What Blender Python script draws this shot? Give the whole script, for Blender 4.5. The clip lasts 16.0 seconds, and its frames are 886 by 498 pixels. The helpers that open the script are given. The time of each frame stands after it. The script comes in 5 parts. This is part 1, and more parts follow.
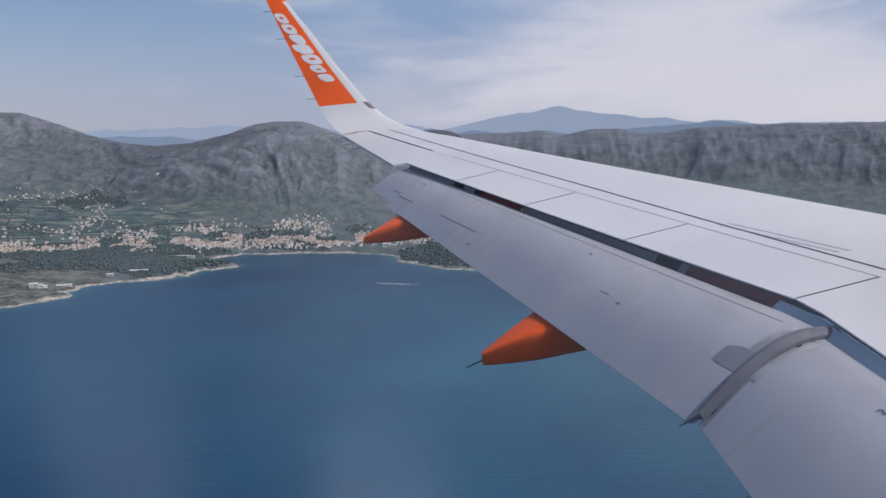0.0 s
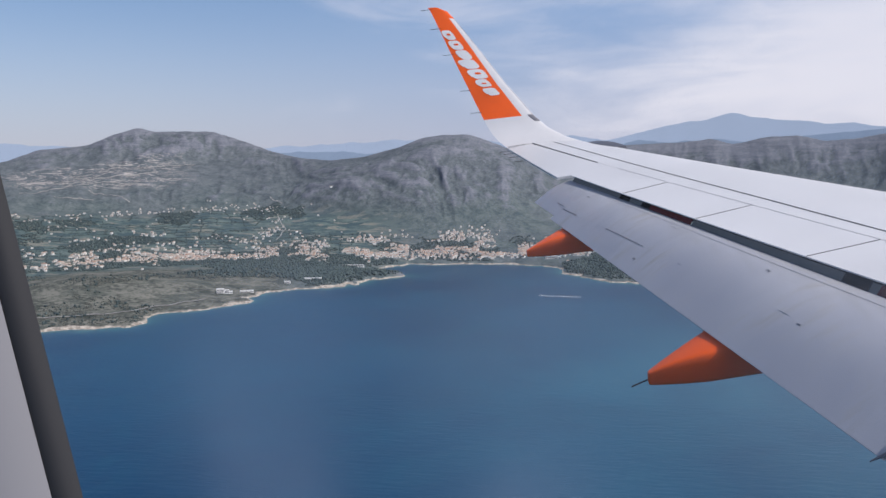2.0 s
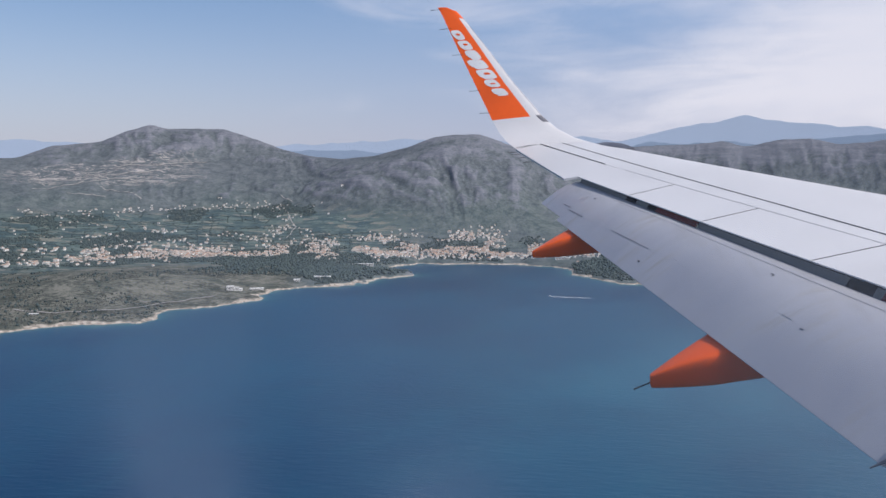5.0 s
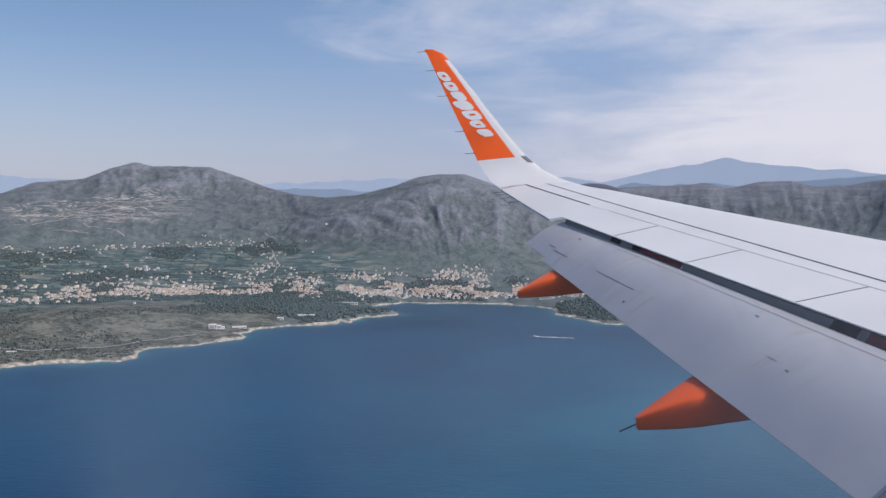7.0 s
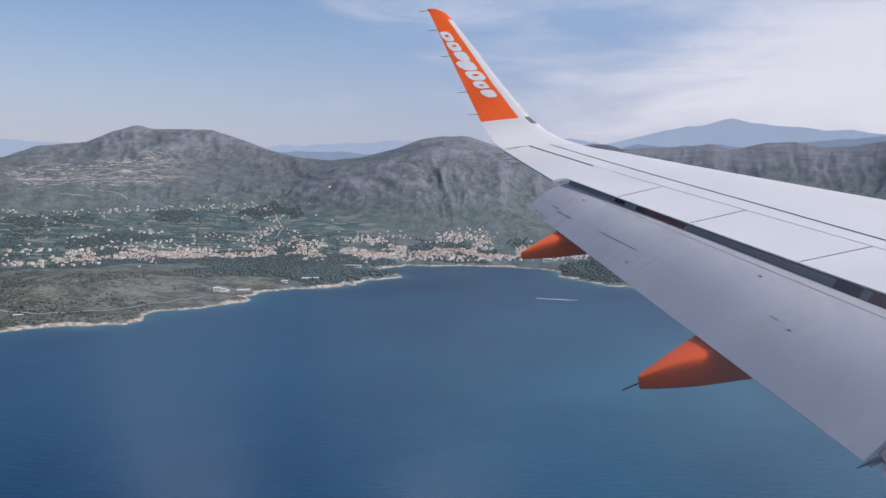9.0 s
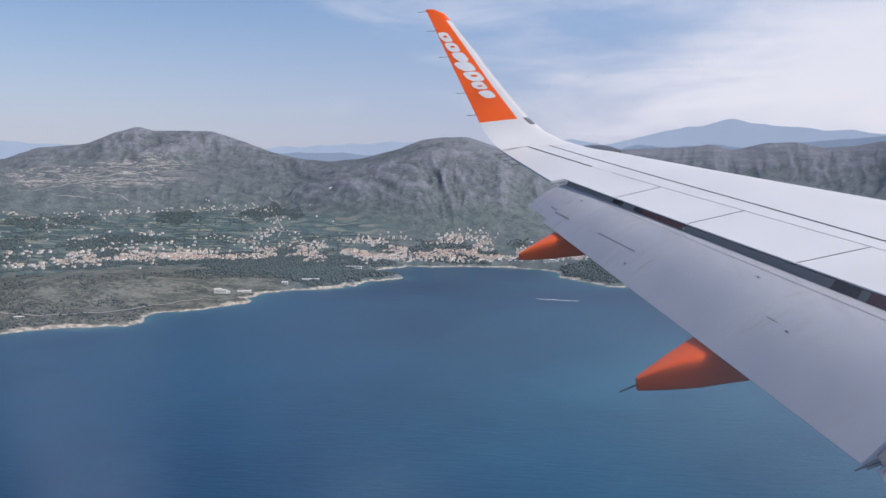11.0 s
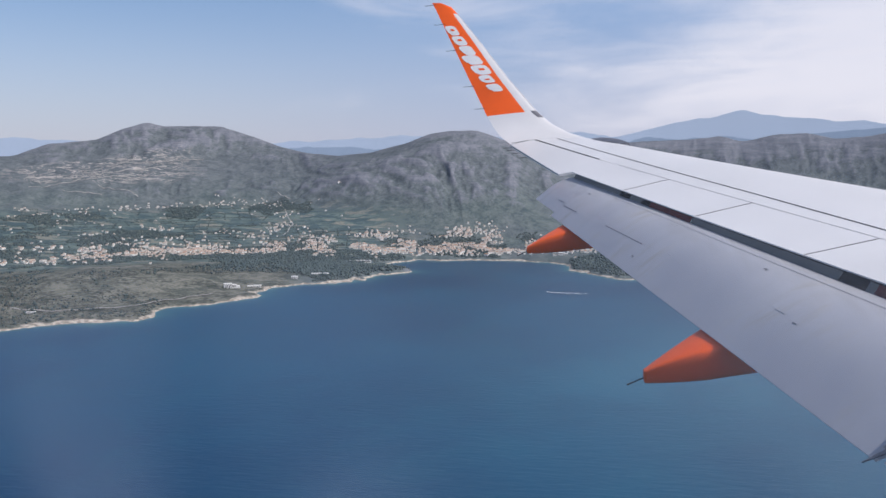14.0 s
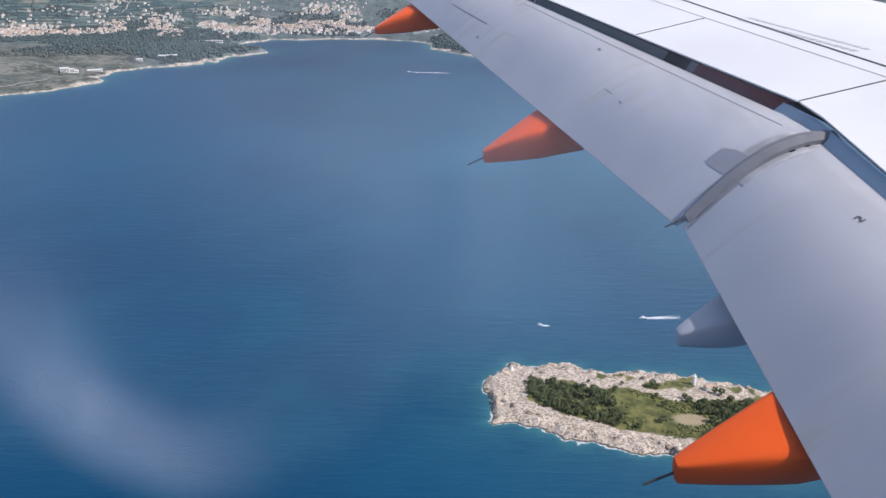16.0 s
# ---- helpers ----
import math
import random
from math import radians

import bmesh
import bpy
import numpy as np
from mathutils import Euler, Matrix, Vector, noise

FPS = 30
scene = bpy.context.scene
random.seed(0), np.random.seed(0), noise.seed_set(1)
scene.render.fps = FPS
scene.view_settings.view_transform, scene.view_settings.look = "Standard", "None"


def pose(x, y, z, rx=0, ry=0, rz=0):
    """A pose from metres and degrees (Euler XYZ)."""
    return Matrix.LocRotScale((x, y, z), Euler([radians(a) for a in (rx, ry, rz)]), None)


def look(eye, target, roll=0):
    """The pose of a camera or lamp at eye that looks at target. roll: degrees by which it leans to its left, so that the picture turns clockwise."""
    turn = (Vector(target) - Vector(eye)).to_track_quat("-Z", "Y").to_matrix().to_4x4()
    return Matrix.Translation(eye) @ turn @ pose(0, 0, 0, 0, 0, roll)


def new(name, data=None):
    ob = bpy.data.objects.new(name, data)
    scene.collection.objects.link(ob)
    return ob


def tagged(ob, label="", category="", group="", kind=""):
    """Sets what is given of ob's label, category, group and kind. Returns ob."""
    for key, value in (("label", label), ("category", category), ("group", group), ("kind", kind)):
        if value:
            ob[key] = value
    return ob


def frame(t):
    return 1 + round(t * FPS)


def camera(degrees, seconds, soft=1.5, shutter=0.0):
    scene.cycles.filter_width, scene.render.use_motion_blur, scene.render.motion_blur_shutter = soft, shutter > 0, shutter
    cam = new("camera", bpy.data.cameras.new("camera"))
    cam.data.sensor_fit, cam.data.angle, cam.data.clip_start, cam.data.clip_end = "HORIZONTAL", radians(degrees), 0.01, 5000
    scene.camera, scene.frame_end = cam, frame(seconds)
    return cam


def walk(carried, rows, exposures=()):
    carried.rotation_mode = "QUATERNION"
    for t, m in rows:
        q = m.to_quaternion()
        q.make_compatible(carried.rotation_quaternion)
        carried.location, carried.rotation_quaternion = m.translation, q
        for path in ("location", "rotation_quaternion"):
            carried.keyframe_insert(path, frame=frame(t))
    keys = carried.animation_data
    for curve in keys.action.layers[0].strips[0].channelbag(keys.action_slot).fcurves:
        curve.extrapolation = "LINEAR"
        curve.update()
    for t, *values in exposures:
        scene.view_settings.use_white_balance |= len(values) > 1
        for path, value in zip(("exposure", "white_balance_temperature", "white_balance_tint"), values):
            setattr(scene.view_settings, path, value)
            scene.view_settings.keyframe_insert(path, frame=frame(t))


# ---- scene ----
cam = camera(57.2, 16.0)
PATH = [
    (0.0, pose(0.000, 0.000, 300.000, 83.46, -0.18, -2.50)),
    (0.5, pose(-0.019, -0.016, 299.995, 83.58, -0.19, -2.33)),
    (1.0, pose(-0.019, -0.001, 299.990, 83.88, -0.10, -1.62)),
    (1.5, pose(-0.002, 0.019, 300.014, 84.05, 0.63, 3.07)),
    (2.0, pose(0.001, 0.024, 300.015, 84.31, 0.47, 8.96)),
    (2.5, pose(0.009, 0.031, 300.009, 84.40, 0.15, 9.99)),
    (3.0, pose(0.025, 0.016, 300.035, 84.12, 0.04, 10.30)),
    (3.5, pose(0.028, 0.024, 300.021, 84.07, -0.18, 9.95)),
    (6.0, pose(0.064, 0.040, 300.018, 85.04, -0.14, 9.68)),
    (6.5, pose(0.054, 0.055, 300.005, 86.16, -0.33, 9.75)),
    (7.0, pose(0.042, 0.045, 300.023, 87.05, -0.51, 8.64)),
    (7.5, pose(0.034, 0.036, 300.000, 85.89, -0.79, 8.46)),
    (8.0, pose(0.037, 0.035, 300.011, 85.78, -0.78, 8.57)),
    (8.5, pose(0.037, 0.025, 300.005, 85.44, -0.82, 8.76)),
    (9.0, pose(0.041, 0.037, 300.010, 84.41, -0.34, 8.87)),
    (11.5, pose(0.084, 0.076, 300.013, 84.53, -0.15, 8.95)),
    (12.0, pose(0.095, 0.071, 300.031, 84.89, 0.04, 9.37)),
    (12.5, pose(0.084, 0.071, 300.030, 85.11, 0.00, 9.64)),
    (13.0, pose(0.083, 0.085, 300.007, 85.09, -0.04, 9.80)),
    (13.5, pose(0.079, 0.073, 300.012, 84.59, -0.01, 9.55)),
    (14.0, pose(0.088, 0.060, 300.015, 84.03, 0.17, 9.50)),
    (14.5, pose(0.132, -0.015, 300.077, 80.39, 0.23, 5.57)),
    (15.0, pose(0.222, 0.002, 300.075, 73.43, -0.03, 2.31)),
    (15.5, pose(0.235, 0.003, 300.056, 69.33, 0.11, 1.58)),
    (16.0, pose(0.240, -0.016, 300.056, 68.76, -0.45, -0.16)),
]
EXPOSURE = [(0.0, -0.30, 6280, 15), (1.0, -0.30, 6280, 15), (2.0, -0.06, 6280, 15), (6.0, -0.06, 6280, 15), (7.0, -0.11, 6280, 15), (9.0, -0.08, 6280, 15), (11.5, 0.0, 6280, 15), (14.0, 0.0, 6280, 15), (15.0, 0.12, 6280, 15), (15.5, 0.31, 6280, 15), (16.0, 0.35, 6280, 15)]
walk(cam, PATH, EXPOSURE)

# ---- world, sun ----
SUN_EL, SUN_AZ = 48.0, 112.0          # degrees; azimuth from +Y towards +X
world = bpy.data.worlds.new("sky")
scene.world = world
world.use_nodes = True


class Graph:
    """Short hand for node trees."""

    def __init__(self, tree):
        self.tree = tree
        self.tree.nodes.clear()

    def node(self, kind, values=None, **props):
        n = self.tree.nodes.new(kind)
        for k, v in props.items():
            setattr(n, k, v)
        for k, v in (values or {}).items():
            if isinstance(v, bpy.types.NodeSocket):
                self.tree.links.new(v, n.inputs[k])
            else:
                n.inputs[k].default_value = v
        return n

    def mix(self, fac, a, b, blend="MIX"):
        n = self.node("ShaderNodeMix", data_type="RGBA", blend_type=blend)
        for i, v in ((0, fac), (6, a), (7, b)):
            if isinstance(v, bpy.types.NodeSocket):
                self.tree.links.new(v, n.inputs[i])
            else:
                n.inputs[i].default_value = v if i == 0 else (*v, 1.0)
        return n.outputs[2]

    def math(self, op, a, b=0.0, c=0.0, clamp=False):
        return self.node("ShaderNodeMath", {0: a, 1: b, 2: c}, operation=op, use_clamp=clamp).outputs[0]

    def step(self, value, lo, hi, a=0.0, b=1.0):
        n = self.node("ShaderNodeMapRange", {0: value, 1: lo, 2: hi, 3: a, 4: b}, interpolation_type="SMOOTHSTEP")
        return n.outputs[0]

    def noise(self, vector, scale, detail=4.0, rough=0.55, distort=0.0):
        return self.node("ShaderNodeTexNoise", {"Vector": vector, "Scale": scale, "Detail": detail, "Roughness": rough,
                                                "Distortion": distort}).outputs[0]


g = Graph(world.node_tree)
sky = g.node("ShaderNodeTexSky", sky_type="NISHITA", sun_disc=False, sun_elevation=radians(SUN_EL),
             sun_rotation=radians(SUN_AZ), altitude=300.0, air_density=1.0, dust_density=0.7, ozone_density=3.0)
way = g.node("ShaderNodeTexCoord").outputs["Generated"]
split = g.node("ShaderNodeSeparateXYZ", {0: way})
flat = g.node("ShaderNodeMapping", {"Vector": way, "Scale": (1.0, 1.0, 4.2), "Location": (3.1, 0.4, 0.9)})
veil = g.noise(flat.outputs[0], 1.7, 6.0, 0.55, 0.5)
wisp = g.noise(flat.outputs[0], 5.0, 7.0, 0.6, 1.2)
dens = g.math("ADD", g.math("MULTIPLY", veil, 0.75), g.math("MULTIPLY", wisp, 0.25))
bank = g.step(split.outputs[0], -0.04, 0.36, -0.075, 0.110)
cloud = g.math("MULTIPLY", g.step(g.math("ADD", dens, bank), 0.44, 0.74), 0.80)
haze = g.math("MULTIPLY", g.step(split.outputs[2], 0.22, -0.02), 0.78)
bright = g.math("MULTIPLY", g.step(split.outputs[0], -0.60, 0.10, 0.15, 0.70), g.step(split.outputs[2], 0.75, 0.30))


def over(tree, fac, under, colour):
    n = tree.nodes.new("ShaderNodeMix")
    n.data_type = "RGBA"
    tree.links.new(fac, n.inputs[0])
    tree.links.new(under, n.inputs[6])
    if isinstance(colour, bpy.types.NodeSocket):
        tree.links.new(colour, n.inputs[7])
    else:
        n.inputs[7].default_value = (*colour, 1)
    return n.outputs[2]


sky_col = over(world.node_tree, bright, sky.outputs[0], (2.9, 4.3, 6.6))
sky_col = over(world.node_tree, haze, sky_col, (5.0, 5.05, 6.0))
sky_col = over(world.node_tree, cloud, sky_col, (8.6, 8.4, 8.6))
back = g.node("ShaderNodeBackground", {"Color": sky_col, "Strength": 0.105})
g.node("ShaderNodeOutputWorld", {0: back.outputs[0]})

sun = new("sun", bpy.data.lights.new("sun", "SUN"))
sun.data.energy, sun.data.angle, sun.data.color = 3.6, radians(0.5), (1.0, 0.95, 0.88)
el, az = radians(SUN_EL), radians(SUN_AZ)
sun.matrix_world = look((0, 0, 0), (-math.sin(az) * math.cos(el), -math.cos(az) * math.cos(el), -math.sin(el)))
sun.location = (0, 0, 900)


# ---- materials ----
def shader(name, build):
    m = bpy.data.materials.new(name)
    m.use_nodes = True
    gr = Graph(m.node_tree)
    surface = build(gr)
    gr.node("ShaderNodeOutputMaterial", {0: surface})
    return m


def painted(name, colour, rough=0.35, metal=0.0, scale=1.0, vary=0.08, bump=0.0, dirt=(0.3, 0.29, 0.27), dirty=0.15, coat=0.0, spec=0.5):
    """Paint, plastic or metal with fine grain and larger soiling."""
    def build(gr):
        at = gr.node("ShaderNodeTexCoord").outputs["Object"]
        big, fine = gr.noise(at, 0.7 * scale, 4), gr.noise(at, 9 * scale, 5, 0.6)
        streak = gr.noise(gr.node("ShaderNodeMapping", {"Vector": at, "Scale": (0.6, 3.5, 3.5)}).outputs[0], 2.2 * scale, 4)
        lift = gr.step(big, 0.3, 0.7, 1 - vary, 1 + vary * 0.5)
        base = gr.mix(1.0, colour, (1, 1, 1), "MULTIPLY")
        hsv = gr.node("ShaderNodeHueSaturation", {"Color": base, "Value": gr.math("MULTIPLY", lift, gr.step(fine, 0.2, 0.8, 0.985, 1.015))})
        mix = gr.node("ShaderNodeMix", data_type="RGBA")
        gr.tree.links.new(gr.math("MULTIPLY", gr.step(streak, 0.5, 0.85), dirty * 0.6), mix.inputs[0])
        gr.tree.links.new(hsv.outputs[0], mix.inputs[6])
        mix.inputs[7].default_value = (*dirt, 1)
        vals = {"Base Color": mix.outputs[2], "Roughness": gr.step(fine, 0.2, 0.8, rough * 0.93, min(1, rough * 1.1)), "Metallic": metal,
                "Coat Weight": coat, "Specular IOR Level": spec}
        if bump:
            vals["Normal"] = gr.node("ShaderNodeBump", {"Height": fine, "Strength": bump, "Distance": 0.01}).outputs[0]
        return gr.node("ShaderNodeBsdfPrincipled", vals).outputs[0]
    return shader(name, build)


WHITE = painted("wing_white_paint", (0.68, 0.675, 0.675), 0.42, dirty=0.06)
GREY = painted("wing_grey_paint", (0.50, 0.51, 0.54), 0.35, dirty=0.05)


def flap_shader(gr):
    at = gr.node("ShaderNodeTexCoord").outputs["Object"]
    streak = gr.noise(gr.node("ShaderNodeMapping", {"Vector": at, "Scale": (0.7, 5.0, 0.7)}).outputs[0], 1.6, 5, 0.6, 0.3)
    cloud_ = gr.noise(at, 1.1, 4, 0.55, 0.6)
    fine = gr.noise(at, 22.0, 4, 0.6)
    base = gr.mix(gr.step(cloud_, 0.3, 0.7), (0.42, 0.425, 0.465), (0.485, 0.485, 0.512))
    grime = gr.math("MULTIPLY", gr.step(streak, 0.50, 0.72), gr.step(cloud_, 0.42, 0.62))
    col = over(gr.tree, gr.math("MULTIPLY", grime, 0.55), base, (0.40, 0.365, 0.315))
    col = over(gr.tree, gr.math("MULTIPLY", gr.step(fine, 0.60, 0.75), 0.10), col, (0.30, 0.29, 0.28))
    xyz = gr.node("ShaderNodeSeparateXYZ", {0: at})
    nose = gr.math("ADD", gr.math("ADD", xyz.outputs[0], 3.08), gr.math("MULTIPLY", gr.math("MAXIMUM", gr.math("SUBTRACT", xyz.outputs[1], 6.22), 0.0), 0.3555))
    soot = gr.noise(gr.node("ShaderNodeMapping", {"Vector": at, "Rotation": (0, 0, 0.34), "Scale": (6.0, 0.8, 1.0)}).outputs[0], 1.0, 5, 0.62, 0.4)
    grey = gr.math("MULTIPLY", gr.step(gr.math("ADD", nose, gr.math("MULTIPLY", soot, 0.5)), -0.12, 0.22), gr.step(soot, 0.32, 0.62, 0.25, 1.0))
    col = over(gr.tree, gr.math("MULTIPLY", grey, 0.36), col, (0.30, 0.285, 0.265))
    bump = gr.node("ShaderNodeBump", {"Height": gr.math("ADD", cloud_, gr.math("MULTIPLY", fine, 0.05)), "Strength": 0.05, "Distance": 0.05})
    return gr.node("ShaderNodeBsdfPrincipled", {"Base Color": col, "Roughness": gr.step(streak, 0.3, 0.7, 0.34, 0.5), "Normal": bump.outputs[0]}).outputs[0]


FLAP = shader("flap_grey_paint", flap_shader)
PLATE = painted("worn_metal_plate", (0.26, 0.265, 0.30), 0.5, 0.0, 3, 0.15, dirty=0.4, dirt=(0.22, 0.21, 0.21))
ORANGE = painted("orange_paint", (0.92, 0.118, 0.006), 0.45, dirty=0.06, dirt=(0.35, 0.06, 0.01))
METAL = painted("bare_metal", (0.40, 0.40, 0.43), 0.42, 0.3, 4, 0.25, dirty=0.4, dirt=(0.24, 0.23, 0.23))
WORN = painted("worn_pale_metal", (0.50, 0.49, 0.49), 0.45, 0.2, 7, 0.35, dirty=0.7, dirt=(0.22, 0.21, 0.20))
SEAL = painted("scuffed_seal_metal", (0.15, 0.15, 0.165), 0.5, 0.0, 6, 0.25, dirty=0.5, dirt=(0.17, 0.165, 0.165))
STEEL = painted("dull_metal", (0.20, 0.20, 0.22), 0.45, 0.5, 4, 0.2, dirty=0.3)
DARK = painted("dark_sealant", (0.05, 0.05, 0.055), 0.7)
# black for dark parts and for shade painted into gaps
BLACK = painted("black_parts_and_shade", (0.010, 0.010, 0.011), 0.9, spec=0.05)
MAROON = painted("maroon_primer", (0.15, 0.016, 0.016), 0.8, spec=0.1)
SHROUD = painted("blue_grey_paint", (0.36, 0.45, 0.52), 0.4)
SLOT = painted("grey_slot_filler", (0.190, 0.190, 0.180), 0.55, spec=0.25)
MARK = painted("black_stencil", (0.10, 0.10, 0.11), 0.6)
FAINT = painted("grey_stencil", (0.40, 0.40, 0.42), 0.5)
LETTER = painted("white_stencil", (0.80, 0.80, 0.80), 0.4)
CABIN = painted("cabin_plastic", (0.33, 0.32, 0.325), 0.6)
RUBBER = painted("black_rubber", (0.03, 0.03, 0.032), 0.7)


def terrain_shader(gr):
    geo = gr.node("ShaderNodeNewGeometry")
    at = geo.outputs["Position"]
    hgt = gr.node("ShaderNodeSeparateXYZ", {0: at}).outputs[2]
    field, rocky, spur, heath, terrace = (gr.node("ShaderNodeAttribute", attribute_name=k).outputs["Fac"] for k in ("fields", "rock", "spur", "heath", "terrace"))
    big, mid, fine = gr.noise(at, 0.0045, 5), gr.noise(at, 0.022, 6, 0.62), gr.noise(at, 0.10, 5, 0.72)
    ledge = gr.noise(gr.node("ShaderNodeMapping", {"Vector": at, "Scale": (0.006, 0.006, 0.075)}).outputs[0], 1.0, 5, 0.65, 0.4)
    mottle = gr.math("ADD", gr.math("MULTIPLY", mid, 0.45), gr.math("MULTIPLY", fine, 0.55))
    # maquis on the slopes, limestone where it breaks through, both tinted with distance haze
    scrub = gr.mix(gr.step(mottle, 0.38, 0.62), (0.084, 0.101, 0.113), (0.158, 0.176, 0.184))
    scrub = over(gr.tree, gr.math("MULTIPLY", gr.step(hgt, 300.0, 120.0), gr.step(big, 0.35, 0.60, 0.35, 0.9)), scrub, gr.mix(gr.step(mottle, 0.38, 0.62), (0.064, 0.092, 0.096), (0.148, 0.174, 0.166)))
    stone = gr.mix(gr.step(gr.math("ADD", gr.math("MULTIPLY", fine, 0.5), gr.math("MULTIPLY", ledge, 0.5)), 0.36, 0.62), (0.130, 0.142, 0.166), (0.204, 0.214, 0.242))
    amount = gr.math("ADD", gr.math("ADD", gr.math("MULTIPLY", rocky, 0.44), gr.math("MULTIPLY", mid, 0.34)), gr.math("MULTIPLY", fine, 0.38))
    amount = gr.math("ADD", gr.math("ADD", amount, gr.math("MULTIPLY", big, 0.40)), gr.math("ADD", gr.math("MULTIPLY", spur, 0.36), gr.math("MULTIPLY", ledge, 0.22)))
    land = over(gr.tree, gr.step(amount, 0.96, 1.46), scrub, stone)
    # pale terraces and quarried steps on the high shelf
    tread = gr.noise(gr.node("ShaderNodeMapping", {"Vector": at, "Rotation": (0, 0, 0.5), "Scale": (0.003, 0.013, 0.030)}).outputs[0], 1.0, 5, 0.6, 0.8)
    cut_ = gr.math("MULTIPLY", gr.math("MULTIPLY", gr.step(gr.math("FRACT", gr.math("MULTIPLY", tread, 7.0)), 0.72, 0.84), terrace), gr.step(mid, 0.32, 0.50))
    land = over(gr.tree, gr.math("MULTIPLY", cut_, 0.9), land, (0.44, 0.405, 0.375))
    # dry heath above the rocky shore
    brown = gr.mix(gr.step(mottle, 0.41, 0.59), (0.056, 0.066, 0.058), (0.200, 0.200, 0.172))
    brown = over(gr.tree, gr.step(gr.noise(at, 0.012, 4, 0.6), 0.50, 0.66, 0.0, 0.7), brown, (0.074, 0.090, 0.080))
    land = over(gr.tree, heath, land, brown)
    # small farm plots, their greens also tinted with the blue haze
    turned = gr.node("ShaderNodeMapping", {"Vector": at, "Rotation": (0, 0, 0.6), "Scale": (0.019, 0.062, 0.0)}).outputs[0]
    plot = gr.node("ShaderNodeTexVoronoi", {"Vector": turned, "Scale": 1.0, "Randomness": 0.9}, distance="CHEBYCHEV")
    hue = gr.node("ShaderNodeSeparateColor", {0: plot.outputs["Color"]})
    crop = gr.mix(gr.step(hue.outputs[0], 0.3, 0.75), (0.064, 0.100, 0.110), (0.140, 0.182, 0.166))
    crop = over(gr.tree, gr.step(mottle, 0.44, 0.56, 0.0, 0.75), crop, (0.062, 0.094, 0.098))
    crop = over(gr.tree, gr.math("MULTIPLY", gr.step(hue.outputs[1], 0.78, 0.84), gr.step(fine, 0.35, 0.6, 0.4, 1.0)), crop, (0.24, 0.235, 0.195))
    land = over(gr.tree, field, land, crop)
    # pale shore rock and sand
    edge = gr.step(gr.math("ADD", gr.math("ADD", hgt, gr.math("MULTIPLY", mid, 9.0)), gr.math("MULTIPLY", gr.noise(at, 0.009, 3), 11.0)), 14.6, 12.2)
    land = over(gr.tree, edge, land, gr.mix(gr.step(fine, 0.35, 0.65), (0.22, 0.195, 0.165), (0.56, 0.50, 0.43)))
    bump = gr.node("ShaderNodeBump", {"Height": gr.math("ADD", fine, gr.math("MULTIPLY", mid, 1.2)), "Strength": 0.5, "Distance": 4.0})
    return gr.node("ShaderNodeBsdfPrincipled", {"Base Color": land, "Roughness": 0.95, "Specular IOR Level": 0.1, "Normal": bump.outputs[0]}).outputs[0]


TERRAIN = shader("hazed_karst_scrubland", terrain_shader)


def sea_shader(gr):
    at = gr.node("ShaderNodeNewGeometry").outputs["Position"]
    shallow = gr.node("ShaderNodeAttribute", attribute_name="shallow").outputs["Fac"]
    big = gr.noise(at, 0.0022, 4)
    deep = gr.mix(gr.step(big, 0.3, 0.7), (0.001, 0.034, 0.090), (0.003, 0.060, 0.127))
    deep = over(gr.tree, gr.step(gr.noise(at, 0.0065, 4, 0.6, 1.5), 0.42, 0.75, 0.0, 0.35), deep, (0.008, 0.080, 0.138))
    # sheen of the open sea, put into the base colour as a paler patch
    sheen_patch = gr.node("ShaderNodeAttribute", attribute_name="sheen_patch").outputs["Fac"]
    deep = over(gr.tree, gr.math("MULTIPLY", sheen_patch, gr.step(gr.noise(at, 0.004, 4, 0.55, 0.8), 0.3, 0.7, 0.45, 0.95)), deep, (0.030, 0.150, 0.215))
    col = gr.node("ShaderNodeMix", {}, data_type="RGBA")
    gr.tree.links.new(gr.math("MULTIPLY", shallow, gr.step(gr.noise(at, 0.05, 4), 0.2, 0.7, 0.5, 1.0)), col.inputs[0])
    gr.tree.links.new(deep, col.inputs[6]); col.inputs[7].default_value = (0.055, 0.20, 0.20, 1)
    surf = gr.node("ShaderNodeAttribute", attribute_name="surf").outputs["Fac"]
    foam = gr.step(gr.math("ADD", surf, gr.math("MULTIPLY", gr.noise(at, 0.22, 5, 0.7), 1.0)), 1.10, 1.35)
    tone = over(gr.tree, gr.math("MULTIPLY", foam, 0.7), col.outputs[2], (0.62, 0.66, 0.68))
    long = gr.node("ShaderNodeMapping", {"Vector": at, "Rotation": (0, 0, 0.25), "Scale": (0.035, 0.16, 0.1)}).outputs[0]
    waves = gr.math("ADD", gr.noise(long, 1.0, 5, 0.6, 0.6), gr.math("MULTIPLY", gr.noise(at, 0.4, 3), 0.35))
    bump = gr.node("ShaderNodeBump", {"Height": waves, "Strength": 0.30, "Distance": 1.6})
    return gr.node("ShaderNodeBsdfPrincipled", {"Base Color": tone, "Roughness": 0.28, "IOR": 1.33, "Specular IOR Level": 0.36,
                                                "Normal": bump.outputs[0]}).outputs[0]


SEA = shader("sea_water", sea_shader)


